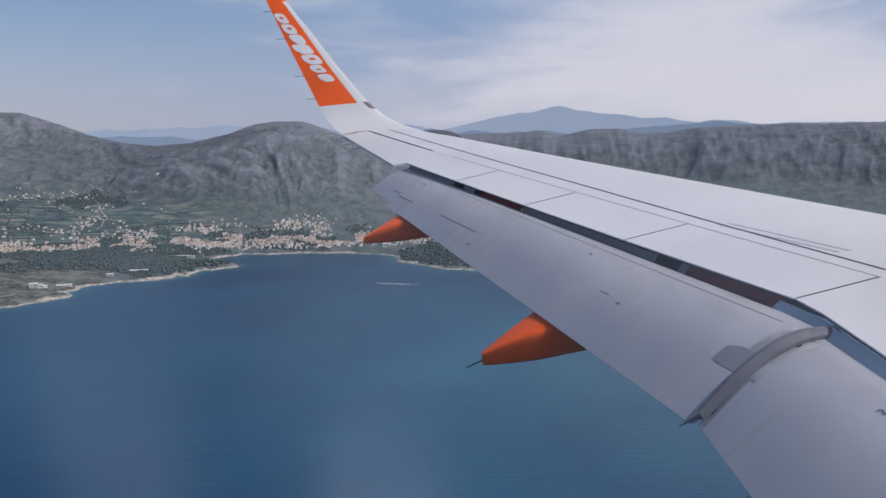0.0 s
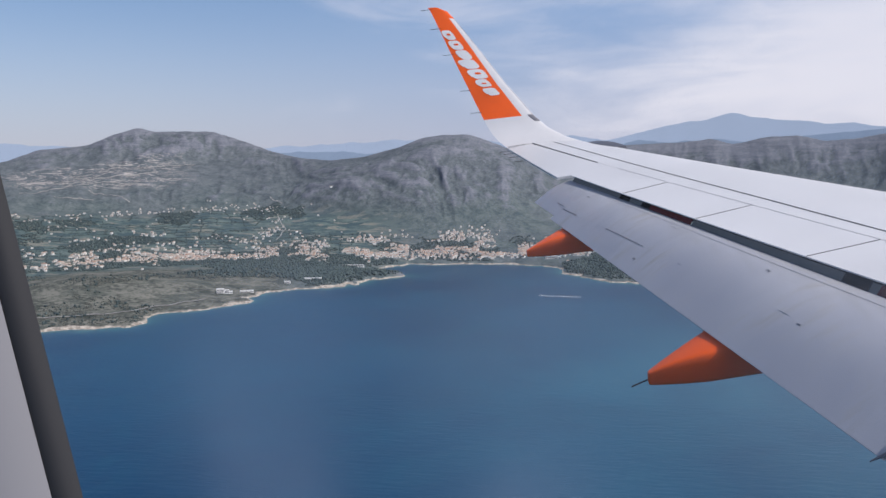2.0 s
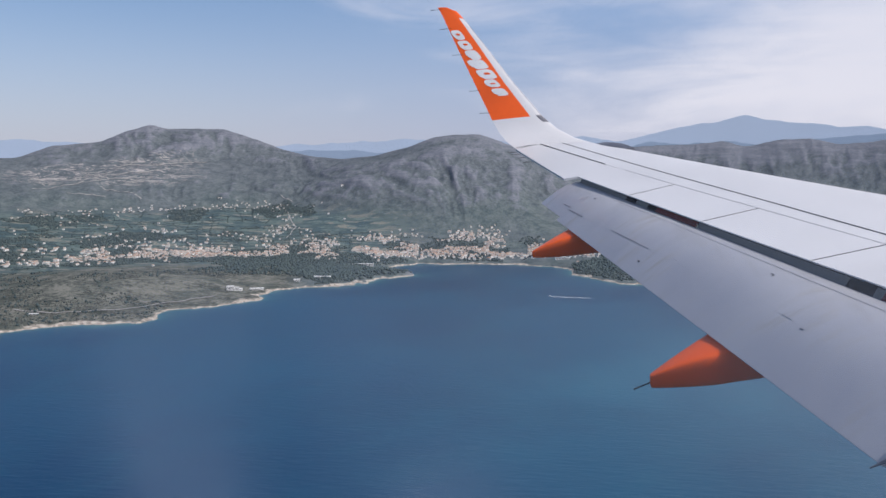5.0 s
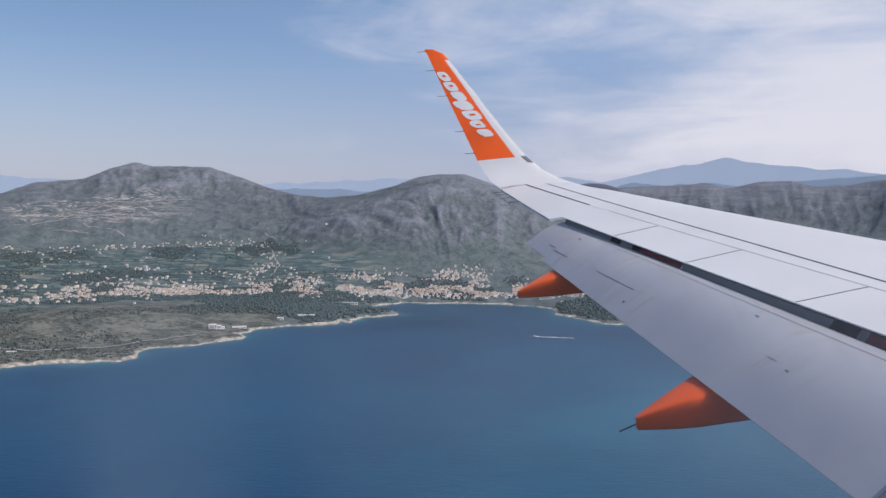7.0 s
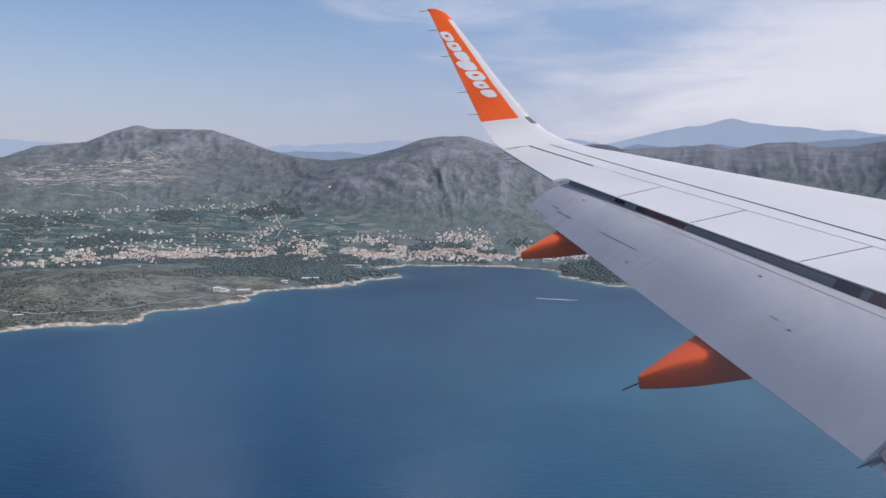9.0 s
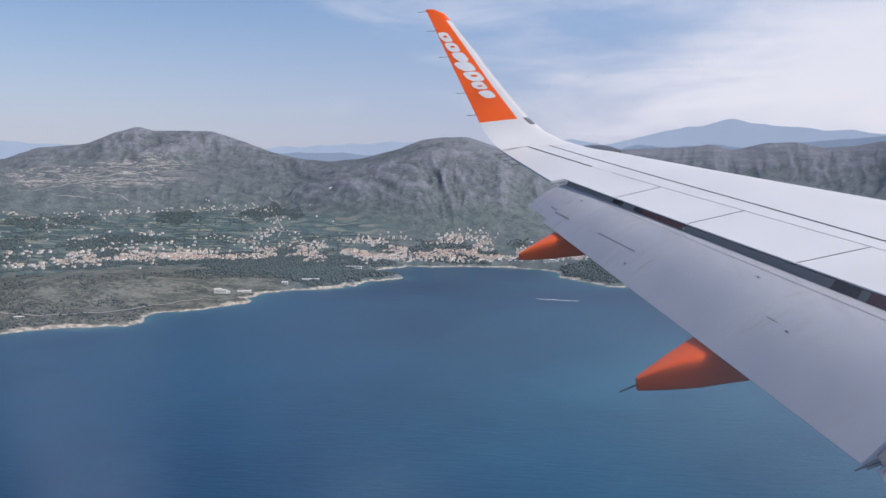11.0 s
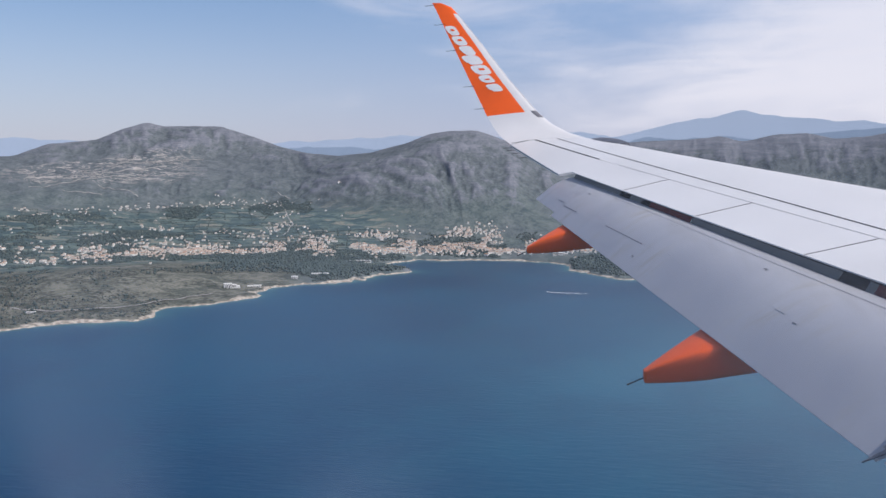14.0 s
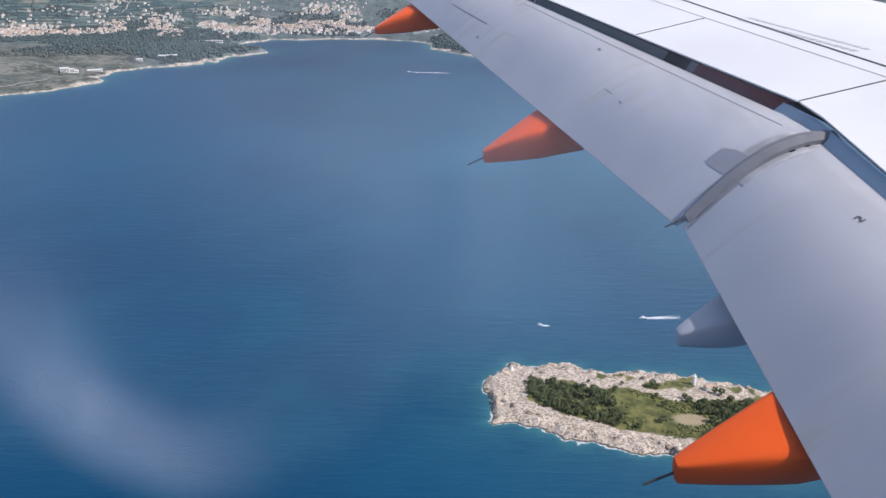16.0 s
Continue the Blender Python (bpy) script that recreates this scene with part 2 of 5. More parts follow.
# far ranges: the light of the haze is put in as even blue emission
def far_shader(tint, haze_glow):
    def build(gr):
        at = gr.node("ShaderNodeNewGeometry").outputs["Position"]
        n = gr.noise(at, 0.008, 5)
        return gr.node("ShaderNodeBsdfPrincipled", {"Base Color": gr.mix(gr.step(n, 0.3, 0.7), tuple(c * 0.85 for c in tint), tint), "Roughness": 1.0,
                       "Specular IOR Level": 0.0, "Emission Color": (*haze_glow, 1), "Emission Strength": 1.0}).outputs[0]
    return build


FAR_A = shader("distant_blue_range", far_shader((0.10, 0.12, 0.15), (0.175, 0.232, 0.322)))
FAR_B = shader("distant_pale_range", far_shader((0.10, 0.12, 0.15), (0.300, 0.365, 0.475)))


def leafy(name, a, b):
    def build(gr):
        at = gr.node("ShaderNodeNewGeometry").outputs["Position"]
        rnd = gr.node("ShaderNodeNewGeometry").outputs["Random Per Island"]
        col = gr.mix(rnd, a, b)
        n = gr.noise(at, 0.6, 4)
        hsv = gr.node("ShaderNodeHueSaturation", {"Color": col, "Value": gr.step(n, 0.3, 0.7, 0.7, 1.25)})
        return gr.node("ShaderNodeBsdfPrincipled", {"Base Color": hsv.outputs[0], "Roughness": 0.8, "Specular IOR Level": 0.2}).outputs[0]
    return shader(name, build)


# blue of the distance haze is mixed into the dark leaf colour
LEAF = leafy("hazed_dark_foliage", (0.048, 0.072, 0.080), (0.100, 0.130, 0.124))
LEAF_LIGHT = leafy("light_foliage", (0.060, 0.072, 0.068), (0.145, 0.148, 0.130))


def varied(name, a, b, rough=0.85):
    def build(gr):
        rnd = gr.node("ShaderNodeObjectInfo").outputs["Random"]
        isl = gr.node("ShaderNodeNewGeometry").outputs["Random Per Island"]
        at = gr.node("ShaderNodeTexCoord").outputs["Object"]
        mixv = gr.math("FRACT", gr.math("ADD", rnd, isl))
        hsv = gr.node("ShaderNodeHueSaturation", {"Color": gr.mix(mixv, a, b), "Value": gr.step(gr.noise(at, 0.8, 4), 0.3, 0.7, 0.85, 1.1)})
        return gr.node("ShaderNodeBsdfPrincipled", {"Base Color": hsv.outputs[0], "Roughness": rough}).outputs[0]
    return shader(name, build)


PLASTER = varied("house_plaster", (0.62, 0.59, 0.54), (0.84, 0.83, 0.80))
TILES = varied("clay_roof_tiles", (0.40, 0.25, 0.17), (0.52, 0.41, 0.33))
BARK = varied("bark", (0.08, 0.06, 0.045), (0.12, 0.09, 0.07))
CONCRETE = varied("white_render", (0.70, 0.69, 0.66), (0.80, 0.79, 0.77))
FOAM = varied("sea_foam", (0.70, 0.75, 0.78), (0.85, 0.88, 0.90))
GLASSY = painted("dark_glass", (0.03, 0.04, 0.05), 0.15)


# ---- builders ----
def mesh_of(name, bm, mats, smooth=None):
    me = bpy.data.meshes.new(name)
    bmesh.ops.recalc_face_normals(bm, faces=bm.faces)
    if smooth is not None:
        for f in bm.faces:
            f.smooth = True
        for e in bm.edges:
            e.smooth = len(e.link_faces) == 2 and e.calc_face_angle(0) < radians(smooth)
    bm.to_mesh(me)
    bm.free()
    for m in (mats if isinstance(mats, (list, tuple)) else [mats]):
        me.materials.append(m)
    return me


def part(name, bm, material, parent, label="", smooth=None):
    ob = new(name, mesh_of(name, bm, material, smooth))
    ob.parent = parent
    return tagged(ob, label)


def thing(name, label, category, matrix=None, group="", kind=""):
    ob = new(name)
    ob.empty_display_size = 0.2
    if matrix is not None:
        ob.matrix_world = matrix
    return tagged(ob, label, category, group, kind)


def loft(rings, caps=True, closed=True, slot=None, bm=None):
    """A skin over rings of points."""
    bm = bm or bmesh.new()
    vs = [[bm.verts.new(p) for p in r] for r in rings]
    n = len(rings[0])
    for i in range(len(vs) - 1):
        for j in range(n if closed else n - 1):
            k = (j + 1) % n
            try:
                f = bm.faces.new((vs[i][j], vs[i][k], vs[i + 1][k], vs[i + 1][j]))
                if slot:
                    f.material_index = slot(i, j)
            except ValueError:
                pass
    if caps:
        bm.faces.new(vs[0])
        bm.faces.new(vs[-1][::-1])
    return bm


def box(bm, lo, hi, m=None):
    made = bmesh.ops.create_cube(bm, size=1.0)["verts"]
    a, b = Vector(lo), Vector(hi)
    for v in made:
        v.co = Vector((a[i] + (v.co[i] + 0.5) * (b[i] - a[i]) for i in range(3)))
        if m is not None:
            v.co = m @ v.co
    return made


def tube(points, radius, sides=6):
    rings = []
    pts = [Vector(p) for p in points]
    for i, p in enumerate(pts):
        d = (pts[min(i + 1, len(pts) - 1)] - pts[max(i - 1, 0)]).normalized()
        q = d.to_track_quat("Z", "Y")
        r = radius if not isinstance(radius, (list, tuple)) else radius[i]
        rings.append([p + q @ Vector((r * math.cos(2 * math.pi * k / sides), r * math.sin(2 * math.pi * k / sides), 0)) for k in range(sides)])
    return loft(rings)


# ---- the landscape's plan ----
COAST = [(-4900, 100), (-3000, 450), (-1700, 820), (-1250, 1080), (-1090, 1215), (-1010, 1330), (-945, 1378), (-841, 1432), (-826, 1475), (-852, 1524), (-808, 1608), (-757, 1680), (-732, 1752), (-773, 1774), (-741, 1845),
         (-689, 1938), (-614, 1966), (-573, 2000), (-524, 2128), (-436, 2212), (-520, 2252), (-606, 2292), (-580, 2378), (-493, 2490), (-392, 2494), (-218, 2518), (-110, 2500), (-40, 2420), (-10, 2300), (40, 2230),
         (110, 2150), (190, 2120), (300, 2080), (520, 2000), (900, 1900), (1700, 1700), (4900, 1500)]
ISLE = [(24, 498), (31, 464), (68, 446), (109, 431), (150, 418), (200, 408), (262, 420), (290, 455), (281, 479), (234, 499), (213, 508), (175, 519), (119, 529),
        (79, 541), (45, 538), (27, 520)]
SKYLINE = [(-60, 0.8), (-45, 0.5), (-37.2, 0.65), (-35.3, 1.45), (-32.4, 1.75), (-31, 2.4), (-29.3, 2.95), (-28.4, 2.7), (-24.7, 2.75), (-22.4, 1.95), (-20.9, 1.35), (-19, 0.9), (-16.7, 0.65), (-14.4, 0.9),
           (-12.2, 1.5), (-10.5, 2.2), (-9, 2.45), (-7.2, 2.5), (-5.8, 2.0), (-4, 1.3), (-2.4, 1.0), (0, 1.25), (2.2, 1.4), (4.1, 1.7), (6.7, 1.75), (9.2, 1.95), (10.6, 1.5), (12.6, 2.0), (14.4, 2.05), (16.1, 1.65),
           (17.7, 1.75), (19.8, 2.1), (26, 2.3), (60, 2.0)]
# lines that follow the relief from the plain to the crest: distance and height at each bearing
BEARING = (-60, -37, -32, -29.4, -24.5, -20, -17, -12.5, -8, -4, 0, 4, 10, 20, 60)
PLAIN_R, PLAIN_Z = (2500, 2600, 2600, 2600, 2600, 2620, 2650, 2700, 2740, 2740, 2740, 2720, 2700, 2650, 2600), (25, 25, 25, 25, 25, 26, 28, 30, 32, 32, 32, 32, 30, 25, 25)
VALE_R, VALE_Z = (3000, 3000, 3000, 3000, 3000, 2980, 2940, 2890, 2870, 2880, 2950, 3000, 3000, 3000, 3000), (75, 75, 75, 75, 75, 76, 80, 82, 80, 78, 76, 72, 68, 60, 60)
FOOT_R, FOOT_Z = (3400, 3400, 3400, 3400, 3400, 3320, 3180, 3020, 2980, 3020, 3150, 3400, 3500, 3500, 3500), (150, 150, 148, 146, 146, 150, 150, 150, 140, 138, 132, 120, 112, 110, 110)
SCARP_R, SCARP_Z = (3700, 3700, 3680, 3660, 3660, 3540, 3340, 3180, 3180, 3260, 3480, 3760, 3850, 3850, 3850), (225, 232, 238, 240, 242, 232, 236, 262, 300, 262, 225, 205, 190, 190, 190)
BROW_R, BROW_Z = (3980, 3980, 4000, 4010, 4020, 3820, 3520, 3340, 3330, 3430, 3800, 4040, 4060, 4060, 4060), (270, 285, 320, 330, 335, 292, 292, 340, 395, 320, 290, 330, 345, 350, 350)
CREST_R = (4250, 4280, 4300, 4320, 4320, 4120, 3760, 3540, 3520, 3640, 4050, 4160, 4180, 4200, 4200)


def edge_distance(pts, x, y):
    """Distance to a line of points."""
    best = np.full(np.shape(x), 1e9)
    for (ax, ay), (bx, by) in zip(pts[:-1], pts[1:]):
        dx, dy = bx - ax, by - ay
        t = np.clip(((x - ax) * dx + (y - ay) * dy) / (dx * dx + dy * dy), 0, 1)
        best = np.minimum(best, np.hypot(x - ax - t * dx, y - ay - t * dy))
    return best


def within(pts, x, y):
    inside = np.zeros(np.shape(x), bool)
    for (ax, ay), (bx, by) in zip(pts, pts[1:] + pts[:1]):
        if ay != by:
            inside ^= ((ay > y) != (by > y)) & (x < (bx - ax) * (y - ay) / (by - ay) + ax)
    return inside


def lattice(ix, iy, seed):
    h = (ix.astype(np.int64) * 374761393 + iy.astype(np.int64) * 668265263 + seed * 974634777) & 0xFFFFFFFF
    h = ((h ^ (h >> 13)) * 1274126177) & 0xFFFFFFFF
    return ((h ^ (h >> 16)) & 0xFFFF) / 65535.0


def grain(x, y, size, seed=0):
    x, y = np.asarray(x, float) / size, np.asarray(y, float) / size
    ix, iy = np.floor(x), np.floor(y)
    u, v = x - ix, y - iy
    u, v = u * u * (3 - 2 * u), v * v * (3 - 2 * v)
    a, b = lattice(ix, iy, seed), lattice(ix + 1, iy, seed)
    c, d = lattice(ix, iy + 1, seed), lattice(ix + 1, iy + 1, seed)
    return a + (b - a) * u + (c - a) * v + (a - b - c + d) * u * v


def fractal(x, y, size, octaves=5, seed=0, ridged=False):
    total, amp, norm = 0, 1.0, 0
    for k in range(octaves):
        n = grain(x + 31.7 * k, y - 17.3 * k, size / 2 ** k, seed + k)
        total = total + amp * (1 - np.abs(2 * n - 1) if ridged else n)
        norm += amp
        amp *= 0.5
    return total / norm


MAINLAND = COAST + [(4950, 6000), (-4950, 6000)]


def shore(x, y):
    """Signed distance to the mainland's shore, positive on land."""
    wob = (fractal(x, y, 60, 3, 5) - 0.5) * 58 * np.clip((np.asarray(x) + 1500) / 300, 0, 1) + (fractal(x, y, 19, 3, 6) - 0.5) * 17
    d = edge_distance(COAST, x, y)
    return np.where(within(MAINLAND, x, y), d, -d) + wob


def along(az, values, spread=1.0):
    """Values at the bearings, softened."""
    return sum(np.interp(az + spread * k, BEARING, values) for k in (-1.6, -0.8, 0.0, 0.8, 1.6)) / 5


def bearing(x, y):
    return np.degrees(np.arctan2(x, y)), np.hypot(x, y)


def relief(x, y):
    x, y = np.asarray(x, float), np.asarray(y, float)
    sd = shore(x, y)
    az, r = bearing(x, y)
    crest_r = along(az, CREST_R)
    crest_z = 296 + crest_r * np.tan(np.radians(sum(np.interp(az + 0.16 * k, *zip(*SKYLINE)) for k in (-1.5, -0.5, 0.5, 1.5)) / 4))
    rs = [along(az, PLAIN_R), along(az, VALE_R), along(az, FOOT_R), along(az, SCARP_R), along(az, BROW_R), crest_r, crest_r + 420]
    zs = [along(az, PLAIN_Z), along(az, VALE_Z), along(az, FOOT_Z), along(az, SCARP_Z), along(az, BROW_Z), crest_z, crest_z * 0.62]
    rs, zs = [rs[0] - 700] + rs, [12 + 0 * sd] + zs
    bend = np.clip((r - rs[2]) / 300, 0, 1) * np.clip((crest_r - 40 - r) / 160, 0, 1)
    rw = r + bend * (190 * (fractal(x, y, 620, 4, 51) - 0.5) + 60 * (fractal(x, y, 140, 3, 53) - 0.5))

    def profile(q):
        h = zs[0]
        for k in range(len(rs) - 1):
            h = h + (zs[k + 1] - zs[k]) * np.clip((q - rs[k]) / (rs[k + 1] - rs[k]), 0, 1)
        return h
    hill = (profile(rw - 32) + 2 * profile(rw) + profile(rw + 32)) / 4
    steep = np.clip((profile(rw + 60) - profile(rw - 60)) / 120, -0.4, 1.2)
    # spurs and gullies that run down the slope, leaning on the middle ridge
    lean = 0.95 * np.clip((az + 21) / 4, 0, 1) * np.clip((-7 - az) / 4, 0, 1)
    wx_, wy_ = 90 * (fractal(x, y, 260, 3, 91) - 0.5), 90 * (fractal(x, y, 260, 3, 92) - 0.5)
    across, down = np.radians(az) * 3700 + lean * (r - 3300) + wx_, (r + wy_) * 0.42
    spurs = 0.55 * fractal(across, down, 230, 2, 95, True) + 0.30 * fractal(across, down, 95, 2, 97, True) + 0.15 * fractal(across, down * 1.6, 38, 2, 99, True)
    ravine = fractal(x + wx_, y + wy_, 560, 5, 11, True)
    bumps = fractal(x, y, 260, 6, 21)
    crag = fractal(x + 0.6 * wx_, y, 46, 3, 33, True)
    bold = np.clip((np.abs(steep) - 0.10) * 2.2, 0, 1) * np.clip((r - rs[2]) / 260, 0, 1)
    top = np.clip(1 - np.abs(r - crest_r) / 150, 0, 1)
    low = np.clip(sd, 0, None)
    mound = 30 * np.exp(-((az + 33) / 6.5) ** 2 - ((r - 2080) / 190) ** 2) * np.clip(low / 160, 0, 1) + 10 * np.exp(-((az + 13.5) / 2.0) ** 2 - ((r - 2150) / 120) ** 2) * np.clip(low / 60, 0, 1)
    z = 4.5 * (1 - np.exp(-low / 6)) + (hill - 3) * (1 - np.exp(-low / 90)) + mound
    z = z + bold * (1 - 0.80 * top) * (108 * (1 - 0.5 * np.clip(az / 4, 0, 1)) * (spurs - 0.60) + 64 * (ravine - 0.6)) + np.clip(bold + 0.3 * top, 0, 1) * 13 * (crag - 0.55)
    z = z + np.clip(low / 80, 0, 1) * (9 + 13 * np.clip((r - rs[3]) / 200, 0, 1)) * (bumps - 0.5) * (1 - 0.5 * top)
    return np.where(sd > 0, np.maximum(z, np.minimum(sd * 0.25, 2.0)), np.maximum(sd * 0.25, -12.0))


def sheet(name, xs, ys, zs, attrs, material, smooth=True):
    """A grid of points, rows by columns, as one mesh."""
    rows_, cols = xs.shape
    me = bpy.data.meshes.new(name)
    co = np.stack([xs, ys, zs], -1).reshape(-1, 3)
    i = np.arange(rows_ * cols).reshape(rows_, cols)
    quads = np.stack([i[:-1, :-1], i[:-1, 1:], i[1:, 1:], i[1:, :-1]], -1).reshape(-1, 4)
    me.vertices.add(len(co)); me.vertices.foreach_set("co", co.ravel())
    me.loops.add(quads.size); me.loops.foreach_set("vertex_index", quads.ravel().astype(np.int32))
    me.polygons.add(len(quads)); me.polygons.foreach_set("loop_start", np.arange(0, quads.size, 4, dtype=np.int32))
    me.polygons.foreach_set("use_smooth", np.full(len(quads), smooth))
    for key, value in attrs.items():
        me.attributes.new(key, "FLOAT", "POINT").data.foreach_set("value", value.ravel().astype(np.float32))
    me.update(calc_edges=True)
    me.validate()
    me.materials.append(material)
    return new(name, me)


# the mainland: one sheet from under the water to beyond the ridges
ga, gr_ = np.meshgrid(np.radians(np.concatenate([np.arange(75, 41, -1.0), np.arange(41, -32, -0.085), np.arange(-32, -76, -1.0)]) * -1),
                      np.concatenate([np.arange(1000, 2700, 7.0), np.arange(2700, 4950, 10.0)]))
gx, gy = gr_ * np.sin(ga), gr_ * np.cos(ga)
gz = relief(gx, gy)
gaz = np.degrees(ga)
plain_r, foot_r, scarp_r, brow_r = along(gaz, PLAIN_R), along(gaz, FOOT_R), along(gaz, SCARP_R), along(gaz, BROW_R)
ragged = 130 * (fractal(gx, gy, 240, 4, 57) - 0.5)
fields = np.clip((gr_ + ragged - plain_r + 250) / 90, 0, 1) * np.clip((foot_r - 10 + ragged - gr_) / 110, 0, 1) * np.clip((-10 - gaz) / 5, 0, 1)
heath = np.clip((plain_r - 110 - gr_ + ragged) / 110, 0, 1) * np.clip((-19 - gaz) / 2, 0, 1)
slope = np.hypot(np.gradient(gz, axis=0) / np.gradient(gr_, axis=0), np.gradient(gz, axis=1) / (gr_ * np.gradient(ga, axis=1)))
rock = np.clip((gz - 120) / 260, 0, 0.6) + np.clip((slope - 0.35) * 1.1, -0.25, 0.5)
terrace = np.clip((gr_ - scarp_r + 40 + 0.5 * ragged) / 60, 0, 1) * np.clip((brow_r + 30 - gr_ + 0.5 * ragged) / 60, 0, 1) * np.clip((gaz + 39) / 3, 0, 1) * np.clip((-25.5 - gaz) / 3, 0, 1)
def blurred(a, n):
    for axis in (0, 1):
        c = np.cumsum(np.concatenate([np.repeat(np.take(a, [0], axis), n + 1, axis), a, np.repeat(np.take(a, [-1], axis), n, axis)], axis), axis)
        a = (np.take(c, range(2 * n + 1, c.shape[axis]), axis) - np.take(c, range(0, c.shape[axis] - 2 * n - 1), axis)) / (2 * n + 1)
    return a


spur = np.clip((gz - blurred(gz, 5)) / 5, -1, 1) * 0.6 + np.clip((gz - blurred(gz, 16)) / 16, -1, 1) * 0.6
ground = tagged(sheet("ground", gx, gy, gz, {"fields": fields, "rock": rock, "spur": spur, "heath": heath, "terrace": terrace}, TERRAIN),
                "karst coast of limestone hills, scrub and fields, coloured with blue haze", "terrain", kind="structure")

# the sea
ISLE_AT = Vector((9, -5, 0))          # where the islet's own plan is laid


def isle_depth(x, y):
    """Distance inside the islet's shore."""
    d = edge_distance(ISLE + ISLE[:1], x, y)
    return np.where(within(ISLE, x, y), d, -d) + (fractal(x, y, 24, 4, 61) - 0.5) * 18 + (fractal(x, y, 7, 3, 62) - 0.5) * 7


sa = np.radians(np.concatenate([np.arange(-180, -45, 5.0), np.arange(-45, 0, 0.3), np.arange(0, 45, 0.2), np.arange(45, 181, 5.0)]))
sr = np.concatenate([[0.0, 120, 240, 340], np.arange(380, 640, 2.5), np.arange(640, 1000, 30.0), np.arange(1000, 2500, 12.0), np.arange(2500, 4960, 200.0)])
wa, wr = np.meshgrid(sa, sr)
wx, wy = wr * np.sin(wa), wr * np.cos(wa)
isle_d = np.clip(-isle_depth(wx - ISLE_AT.x, wy - ISLE_AT.y), 0, None)
shallow = np.clip(np.exp(-np.clip(-shore(wx, wy), 0, None) / 22) * 0.8 + np.exp(-isle_d / 5) * 0.55 + np.exp(-isle_d / 25) * 0.12 + np.exp(-isle_d / 110) * 0.12, 0, 1)
water = tagged(sheet("water", wx, wy, np.zeros_like(wx), {"shallow": shallow, "surf": np.exp(-isle_d / 3.6), "sheen_patch": 0.65 * np.exp(-(np.hypot((wx - 200) / 360, (wy - 1150) / 420)) ** 2)}, SEA), "deep blue sea with fine ripples, turquoise at the shore", "sea", kind="structure")


def range_of(name, r, skyline, material, label, seed, size):
    a = np.radians(np.arange(-60, 60, 0.1))
    top = 300 + r * np.tan(np.radians(np.interp(np.degrees(a), *zip(*skyline)) + 0.75 * (fractal(np.degrees(a) * 10, a * 0, size, 6, seed) - 0.5)))
    k = np.linspace(0, 1, 12)[:, None]
    rr = r + 40 * k + 0 * top
    zz = 20 + (top - 20) * k ** 0.8
    return tagged(sheet(name, rr * np.sin(a), rr * np.cos(a), zz, {}, material), label, "mountains", kind="structure")


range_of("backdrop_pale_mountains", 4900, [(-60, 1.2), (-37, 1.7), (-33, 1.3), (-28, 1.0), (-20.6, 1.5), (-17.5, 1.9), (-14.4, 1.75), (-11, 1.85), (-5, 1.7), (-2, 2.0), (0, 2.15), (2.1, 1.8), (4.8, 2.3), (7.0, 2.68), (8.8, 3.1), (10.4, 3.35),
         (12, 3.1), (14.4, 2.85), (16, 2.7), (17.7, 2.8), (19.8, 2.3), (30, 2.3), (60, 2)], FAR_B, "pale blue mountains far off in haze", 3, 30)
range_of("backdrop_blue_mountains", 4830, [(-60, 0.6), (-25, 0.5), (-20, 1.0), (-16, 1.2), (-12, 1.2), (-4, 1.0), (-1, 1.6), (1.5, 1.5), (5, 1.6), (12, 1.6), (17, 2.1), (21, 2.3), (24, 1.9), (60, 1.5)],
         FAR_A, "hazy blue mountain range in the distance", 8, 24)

# ---- the aircraft wing; its own axes: x forward, y outboard, z up ----
AIR = Matrix.Translation((5.580, -1.590, 298.889)) @ pose(0, 0, 0, 3.016, -3.049, 0.296)
wing = thing("aircraft_wing", "white and grey airliner wing with extended flaps and upturned orange tip", "aircraft wing", AIR)


def z_skin(y):
    s = y - 6.6
    return 0.03 + 0.088 * s + 0.0012 * s * s


def x_lead(y):
    return -(y - 6.4) * 0.5206


def chord(y):
    return 3.84 - (y - 6.4) * 0.2197


CAMBER = [(0, -0.15), (0.012, -0.07), (0.03, -0.015), (0.05, 0.015), (0.08, 0.04), (0.15, 0.06), (0.3, 0.07), (0.5, 0.058), (0.585, 0.045), (0.81, 0.0), (1.2, -0.08)]


def skin(x, y):
    """A point on the wing's upper face."""
    c = (x_lead(y) - x) / chord(y)
    return Vector((x, y, z_skin(y) + float(np.interp(c, *zip(*CAMBER))) * min(1.0, chord(y) / 3.0)))


def x_hinge(y):
    return x_lead(y) - 0.585 * chord(y) if y > 6.4 else x_lead(6.4) - 0.585 * chord(6.4) + (6.4 - y) * 0.05


def x_spoiler(y):
    return -3.08 - (y - 6.59) * 0.377 if y > 6.5 else -3.045


def box_ring(y):
    lead, aft = x_lead(y), x_hinge(y)
    up = [skin(lead - k * chord(y), y) for k in (0, 0.006, 0.012, 0.03, 0.05, 0.08, 0.15, 0.25, 0.38, 0.5)] + [skin(aft, y)]
    t = 0.10 * chord(y)
    low = [Vector((aft, y, up[-1].z - t)), Vector((lead - 0.3 * chord(y), y, up[0].z - 0.75 * t)), Vector((lead - 0.05 * chord(y), y, up[0].z - 0.35 * t))]
    return up + low


part("wing_box", loft([box_ring(y) for y in np.linspace(1.9, 16.2, 40)]), WHITE, wing, "white painted upper wing skin", 40)


